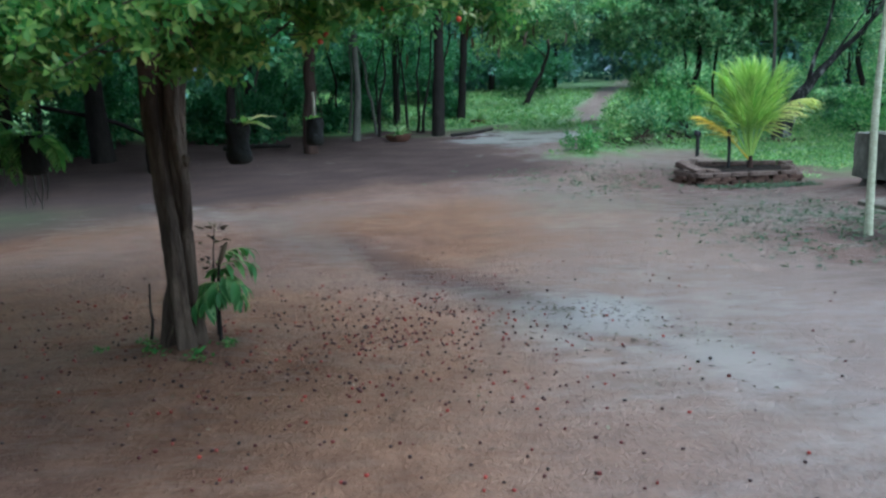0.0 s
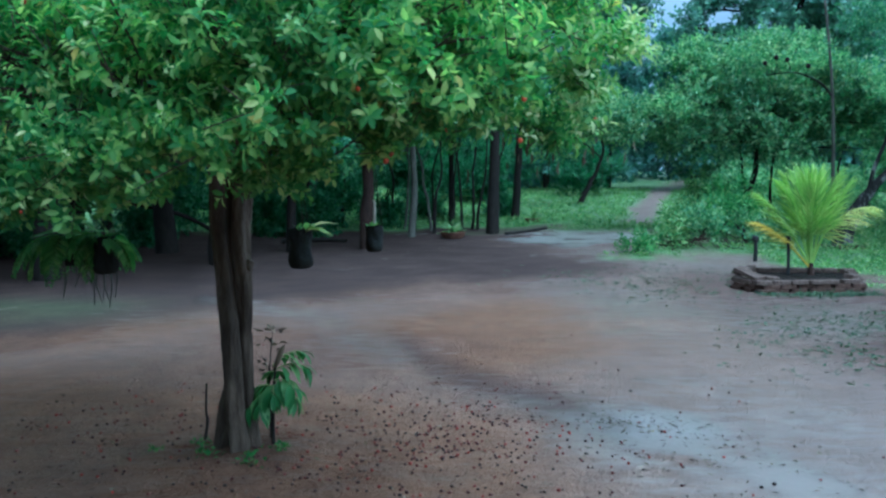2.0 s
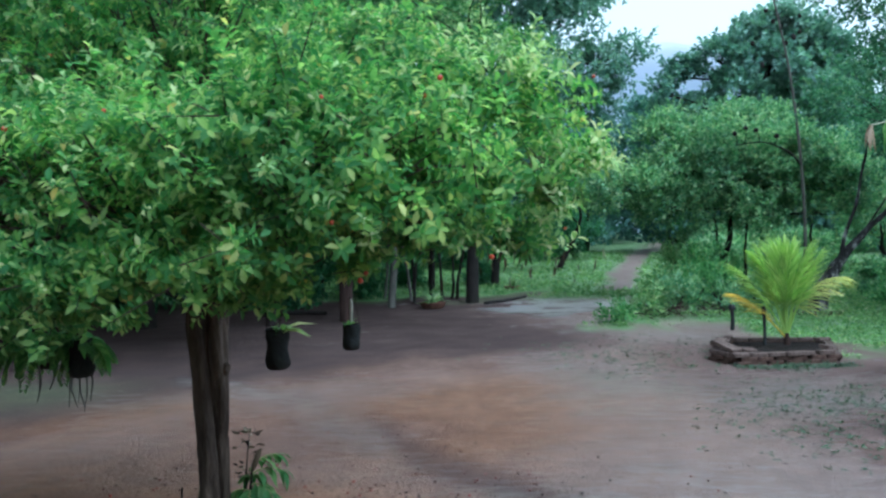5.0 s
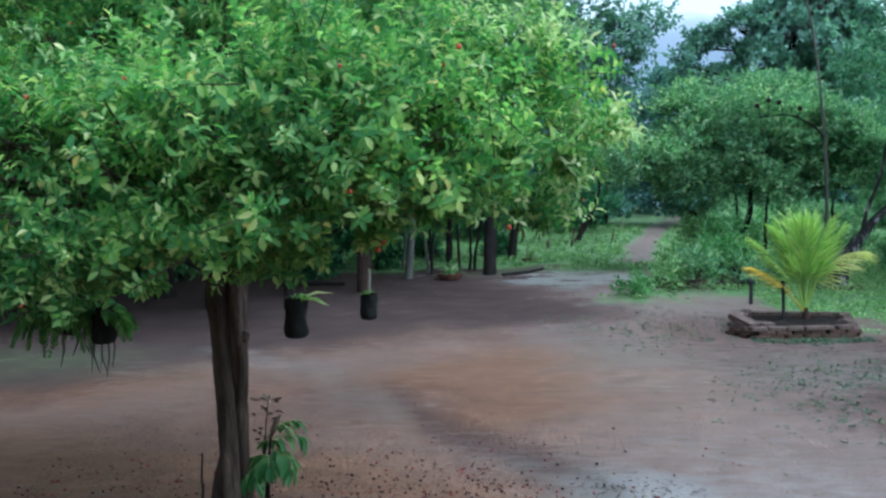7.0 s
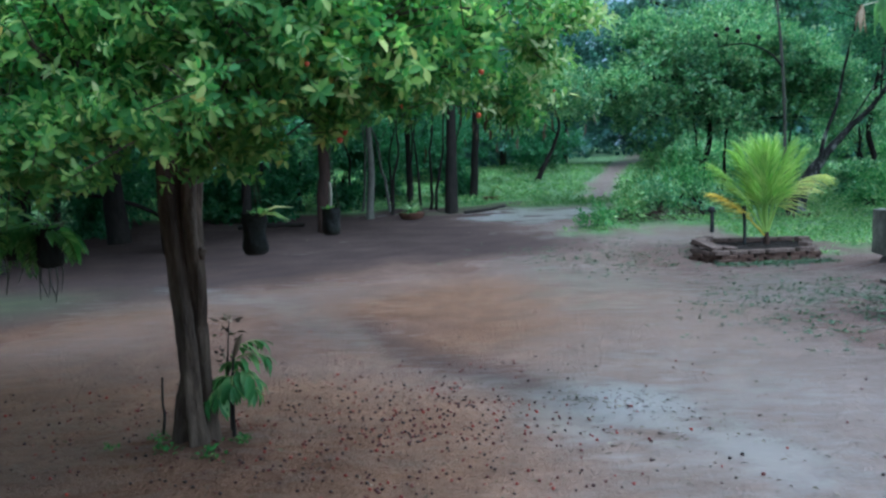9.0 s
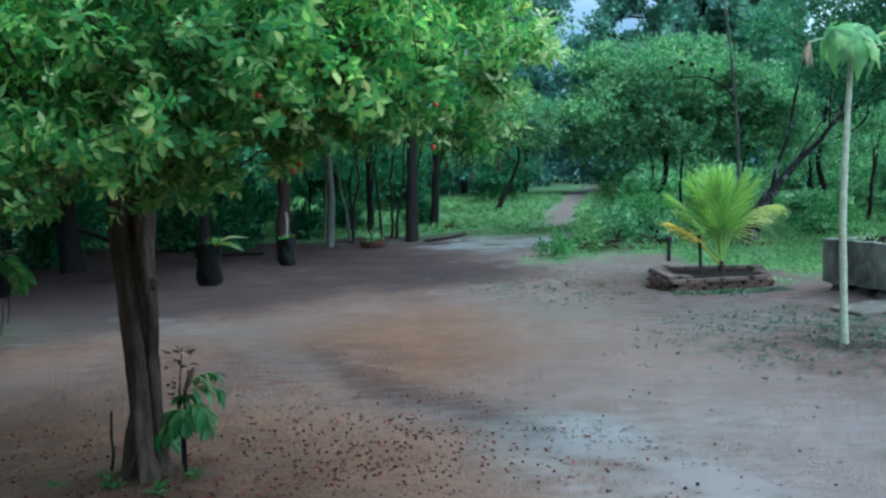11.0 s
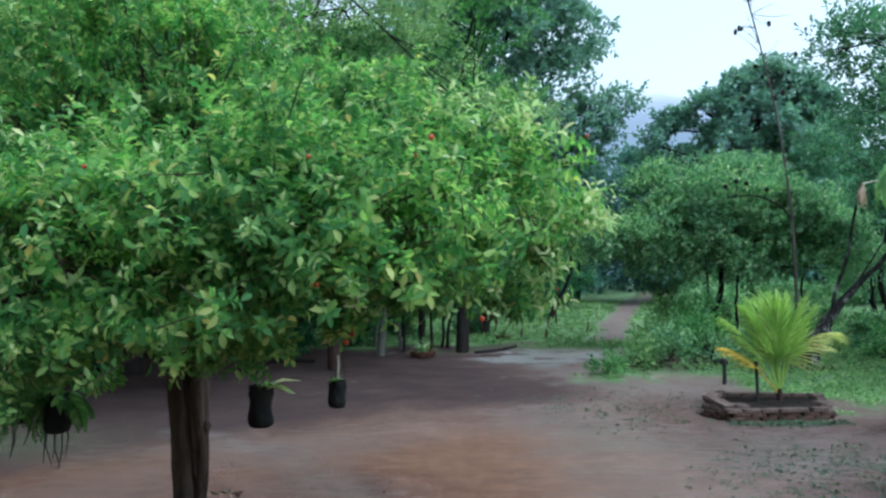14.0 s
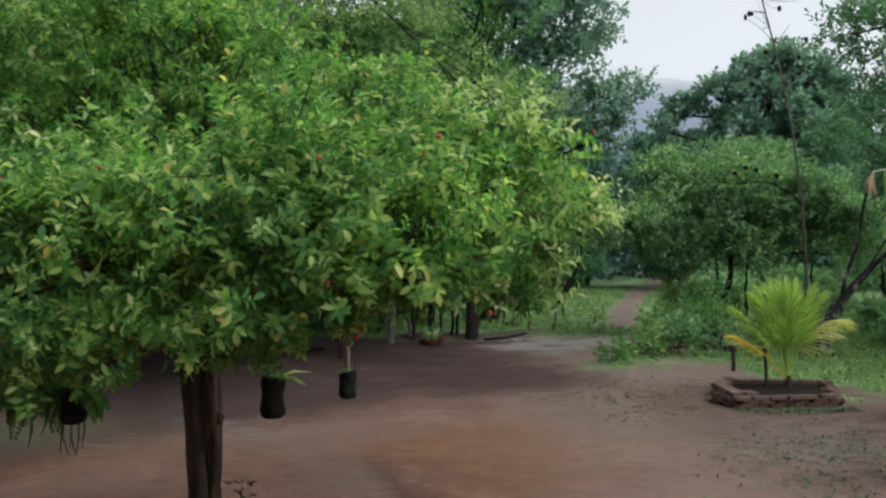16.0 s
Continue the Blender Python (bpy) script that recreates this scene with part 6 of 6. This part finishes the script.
# ---- sapling and sprigs at the foot of the fruit tree ----
def foot_sapling():
    rng = np.random.default_rng(51)
    top = thing("young_sapling", (-1.41, 5.08, 0.0), "young sapling with drooping dark green leaflets", "plant")
    stem = curve([(0, 0, -0.03), (0.0, 0, 0.2), (0.01, 0, 0.42), (0.03, 0, 0.62)], 14)
    part("stem", *tube(stem, [0.014, 0.012, 0.008], 7), BARK_DARK, top, smooth=True)
    # feathered leaves: an arching stalk with paired hanging leaflets
    for turn, lean, ln, z in ((8, 42, 0.24, 0.54), (-30, 58, 0.22, 0.48), (35, 30, 0.24, 0.58), (178, 62, 0.17, 0.44), (215, 74, 0.20, 0.40), (-75, 60, 0.18, 0.45), (100, 50, 0.18, 0.50), (150, 80, 0.17, 0.36), (-10, 70, 0.18, 0.42), (250, 65, 0.18, 0.40)):
        d = np.array([np.cos(radians(turn)), np.sin(radians(turn)), 0])
        p, ang, path = np.array([0.01, 0, z]), radians(lean), []
        for k in range(12):
            path.append(p.copy())
            ang += radians(6.5)
            p = p + (d * np.sin(ang) + np.array([0, 0, np.cos(ang)])) * ln / 12
        path = np.array(path)
        tang = unit(np.gradient(path, axis=0))
        side = np.cross(tang, [0, 0, 1.0])
        P, D, N, L = [], [], [], []
        for k in range(3, 12, 2):
            for half in (-1, 1):
                P.append(path[k]), D.append(half * unit(side[k]) * 0.75 + tang[k] * 0.65 + np.array([0, 0, -0.45]) + rng.normal(size=3) * 0.1), N.append(np.array([0, 0, 1.0]) + d * 0.3), L.append(0.145 * rng.uniform(0.8, 1.15))
        P.append(path[11]), D.append(tang[11]), N.append(np.array([0, 0, 1.0])), L.append(0.11)
        L = np.array(L)
        stalk = part("leaf_stalk", *tube(path, [0.005, 0.003], 5), SHOOT, top, "thin arching leaf stalk", True)
        V, F = leaf_blades(np.array(P), np.array(D), np.array(N), L, L * 0.30, 0.15, 0.35, True)
        part("leaflet", V, F, SAPLING, stalk, "hanging glossy leaflets")
    curl = curve([(0.02, 0, 0.56), (0.05, -0.01, 0.63), (0.07, 0, 0.69), (0.09, 0.0, 0.72)], 8)
    part("dry_leaf", *tube(curl, [0.006, 0.02, 0.018, 0.003], 7), LITTER, top, "curled brown dry leaf", True)
    dry = thing("dry_sprig", (-1.47, 5.22, 0.0), "thin dry brown sprig with curled leaves", "plant")
    st = curve([(0, 0, -0.02), (0.0, 0, 0.35), (0.01, 0, 0.6), (0.03, 0.0, 0.78)], 12)
    part("stem", *tube(st, [0.007, 0.005, 0.003], 6), BARK_DARK, dry, smooth=True)
    n = 30
    q = st[rng.integers(6, 12, n)]
    D = np.stack([rng.normal(size=n), rng.normal(size=n) * 0.5, rng.normal(size=n) * 0.4], 1)
    V, F = leaf_blades(q + D * 0.03, D, rng.standard_normal((n, 3)), rng.uniform(0.03, 0.07, n), 0.02 + 0 * q[:, 0], 0.4, 0.4)
    part("leaves", V, F, LITTER, dry, "curled dry leaves")
    stick = part("stick", *tube(curve([(-1.93, 5.2, -0.02), (-1.9, 5.2, 0.16), (-1.915, 5.22, 0.24), (-1.905, 5.22, 0.42)], 12), [0.011, 0.009, 0.006], 6), BARK_DARK, smooth=True)
    tagged(stick, "thin bent dead stick standing in the earth", "stick")
    for k, (x, y, s) in enumerate(((-1.78, 4.86, 0.09), (-1.47, 4.75, 0.10), (-1.33, 5.0, 0.08), (-1.9, 5.05, 0.08), (-2.15, 4.95, 0.06))):
        n = 30
        w = thing("small_weed", (x, y, 0.03), "tiny pale green weed at the foot of the tree", "weed", "weeds at the tree foot")
        P = rng.normal(size=(n, 3)) * [s * 0.4, s * 0.4, s * 0.2] + [0, 0, s * 0.35]
        V, F = leaf_blades(P, rng.standard_normal((n, 3)) + [0, 0, 0.6], np.array([0, 0, 1.0]) + rng.standard_normal((n, 3)) * 0.4, s * rng.uniform(0.3, 0.6, n), s * rng.uniform(0.15, 0.3, n), 0.2, 0.2)
        part("leaves", V, F, SAPLING, w)


foot_sapling()


# ---- things at the edge of the woods ----
def clay_bowl(x, y, r, label, seed):
    rng = np.random.default_rng(seed)
    top = thing("clay_bowl", at(x, y, 0.0), label, "planter")
    n, prof = 18, [(0.0, 0.7), (0.45, 0.95), (0.85, 1.0), (1.0, 1.05), (1.0, 0.93), (0.7, 0.88)]
    V = [(r * s * np.cos(2 * np.pi * k / n), r * s * np.sin(2 * np.pi * k / n), f * r * 0.55 - 0.01) for f, s in prof for k in range(n)]
    F = [(i * n + k, i * n + (k + 1) % n, (i + 1) * n + (k + 1) % n, (i + 1) * n + k) for i in range(len(prof) - 1) for k in range(n)]
    F.append(tuple(range(5 * n, 6 * n)))
    part("bowl", np.array(V), F, CLAY, top, smooth=True)
    blades_on(top, rng, 40, r * 0.35, r * 1.3, 0.05, WEED, 0.6)


clay_bowl(-1.28, 21.3, 0.33, "dark clay bowl with small plant at the yard edge", 61)
clay_bowl(0.95, 25.6, 0.26, "dark clay bowl with grassy plant in the clearing", 62)


def lying_log(pts, r, label, mat, seed):
    rng = np.random.default_rng(seed)
    tagged(part("log", *tube(curve(pts, 14), [r, r * 1.05, r * 0.8], 9, 0.06, rng), mat, smooth=True), label, "log")


zt = lambda x, y: float(terrain(x, y))
lying_log([(0.1, 21.9, zt(0, 21.9) + 0.06), (0.7, 22.4, zt(0, 22.4) + 0.07), (1.25, 23.2, zt(0, 23.2) + 0.07)], 0.04, "dark weathered log lying at the yard edge", BARK_DARK, 71)
lying_log([(-5.4, 19.6, zt(0, 19.6) + 0.12), (-4.5, 19.8, zt(0, 19.8) + 0.13), (-3.8, 19.7, zt(0, 19.7) + 0.12)], 0.06, "dark log lying under the woodland trees", BARK_DARK, 72)
lying_log([(-8.9, 18.0, 1.45), (-7.4, 18.6, 1.0), (-6.2, 18.9, zt(0, 18.9) + 0.02)], 0.05, "thin dead branch leaning against a trunk", BARK_DARK, 73)


# ---- weeds and grass ----
def weeds():
    rng = np.random.default_rng(81)

    def scatter(n, x0, x1, y0, y1, least):
        x, y = rng.uniform(x0, x1, n), rng.uniform(y0, y1, n)
        keep = green_cover(x, y) * rng.uniform(0.35, 1.65, n) > least
        return x[keep], y[keep]

    xs, ys = zip(scatter(14000, 1, 14, 13.0, 24, 0.6), scatter(12000, -12, 16, 23, 44, 0.6))
    x, y = np.concatenate(xs), np.concatenate(ys)
    n = len(x)
    P = np.stack([x, y, terrain(x, y) + 0.30 * np.exp(-(((x - 4.75) / 0.8) ** 2 + ((y - 19.7) / 0.7) ** 2)) + rng.uniform(0.0, 0.1, n)], 1)
    per = 5
    P = np.repeat(P, per, 0) + rng.normal(size=(n * per, 3)) * [0.07, 0.07, 0.02]
    D = rng.standard_normal((n * per, 3)) * [1, 1, 0.3] + [0, 0, 0.7]
    size = np.repeat(rng.uniform(0.6, 1.3, n), per) * (1 + 0.5 * (P[:, 1] > 24))
    V, F = leaf_blades(P, D, np.array([0, 0, 1.0]) + rng.standard_normal((n * per, 3)) * 0.3, 0.08 * size, 0.028 * size, 0.2, 0.2, False)
    tagged(part("weeds", V, F, WEED), "low bright green weeds and grass beyond the yard", "grass", kind="stuff")
    # sparse sprouts on the bare earth
    n = 1500
    x = np.concatenate([rng.normal(4.7, 0.9, 840), rng.normal(2.9, 1.0, 360), rng.uniform(4.0, 5.9, 300)])
    y = np.concatenate([rng.normal(8.9, 1.1, 840), rng.normal(14.2, 1.1, 360), rng.normal(12.75, 0.14, 300)])
    P = np.repeat(np.stack([x, y, terrain(x, y) + 0.012], 1), 4, 0) + rng.normal(size=(n * 4, 3)) * [0.035, 0.035, 0.006]
    D = rng.standard_normal((n * 4, 3)) * [1, 1, 0.15] + [0, 0, 0.15]
    V, F = leaf_blades(P, D, np.array([0, 0, 1.0]) + rng.standard_normal((n * 4, 3)) * 0.3, rng.uniform(0.03, 0.085, n * 4), rng.uniform(0.014, 0.036, n * 4), 0.1, 0.1, False)
    tagged(part("sprouts", V, F, SPROUT), "sparse small green sprouts on the bare earth", "weeds", kind="stuff")


weeds()


# ---- fallen fruit and litter ----
def on_ground(rng, groups):
    pts = []
    for n, (cx, cy), (sx, sy) in groups:
        pts.append(np.stack([rng.normal(cx, sx, n), rng.normal(cy, sy, n)], 1))
    p = np.vstack(pts)
    p = p[p[:, 1] > 2.4]
    z = terrain(p[:, 0], p[:, 1]) + 0.018 * soft_noise(p[:, 0], p[:, 1], 1.1, 1) + 0.007 * soft_noise(p[:, 0], p[:, 1], 4.5, 2) + 0.003 * soft_noise(p[:, 0], p[:, 1], 15, 3)
    z = z + 0.07 * np.exp(-(((p[:, 0] + 1.62) / 0.55) ** 2 + ((p[:, 1] - 5.05) / 0.5) ** 2))
    return np.column_stack([p, z])


def fallen_fruit():
    rng = np.random.default_rng(91)
    P = on_ground(rng, [(430, (-0.35, 5.5), (0.62, 0.62)), (330, (-0.7, 4.3), (1.0, 0.75)), (210, (-2.4, 5.7), (0.8, 0.75)), (60, (0.9, 4.4), (0.8, 1.2)), (60, (0.2, 6.8), (1.6, 1.2))])
    a = np.linspace(0, 2 * np.pi, 6, endpoint=False)
    ball = np.vstack([[[0, 0, -0.8]]] + [np.stack([np.cos(a + k * 0.5) * np.cos(e), np.sin(a + k * 0.5) * np.cos(e), np.full(6, np.sin(e) * 0.8)], 1) for k, e in enumerate((-0.5, 0.5))] + [[[0, 0, 0.8]]])
    tri = [(0, 1 + (k + 1) % 6, 1 + k) for k in range(6)] + [(1 + k, 1 + (k + 1) % 6, 7 + k) for k in range(6)] + [(7 + k, 1 + (k + 1) % 6, 7 + (k + 1) % 6) for k in range(6)] + [(7 + k, 7 + (k + 1) % 6, 13) for k in range(6)]
    n = len(P)
    r = rng.uniform(0.007, 0.0125, n)
    V = P[:, None] + (ball[None] * r[:, None, None]) * rng.uniform(0.8, 1.25, (n, 1, 3)) + np.array([0, 0, 1.0]) * (r * 0.55)[:, None, None]
    F = (np.array(tri)[None] + (np.arange(n) * 14)[:, None, None]).reshape(-1, 3)
    tagged(part("fallen_fruit", V.reshape(-1, 3), F, FRUIT_DOWN, smooth=True), "many small dark red fallen fruits on wet earth", "fruit", kind="stuff")
    P = on_ground(rng, [(420, (-0.6, 5.2), (1.4, 1.2)), (160, (-2.6, 5.6), (0.9, 0.9)), (420, (4.8, 8.4), (1.0, 1.1)), (180, (2.6, 13.0), (1.5, 1.8)), (260, (0.6, 10.0), (3.2, 3.0)), (300, (-5, 18.5), (3.0, 1.2)), (170, (1.08, 5.82), (0.24, 0.13)), (120, (1.5, 5.3), (0.35, 0.3)), (60, (2.0, 4.6), (0.5, 0.5))])
    n = len(P)
    D = rng.standard_normal((n, 3)) * [1, 1, 0.1]
    V, F = leaf_blades(P + [0, 0, 0.006], D, np.array([0, 0, 1.0]) + rng.standard_normal((n, 3)) * 0.2, rng.uniform(0.015, 0.055, n), rng.uniform(0.006, 0.022, n), 0.1, 0.1, False)
    tagged(part("leaf_litter", V, F, LITTER), "scattered dead leaves and twig bits on the earth", "litter", kind="stuff")


fallen_fruit()
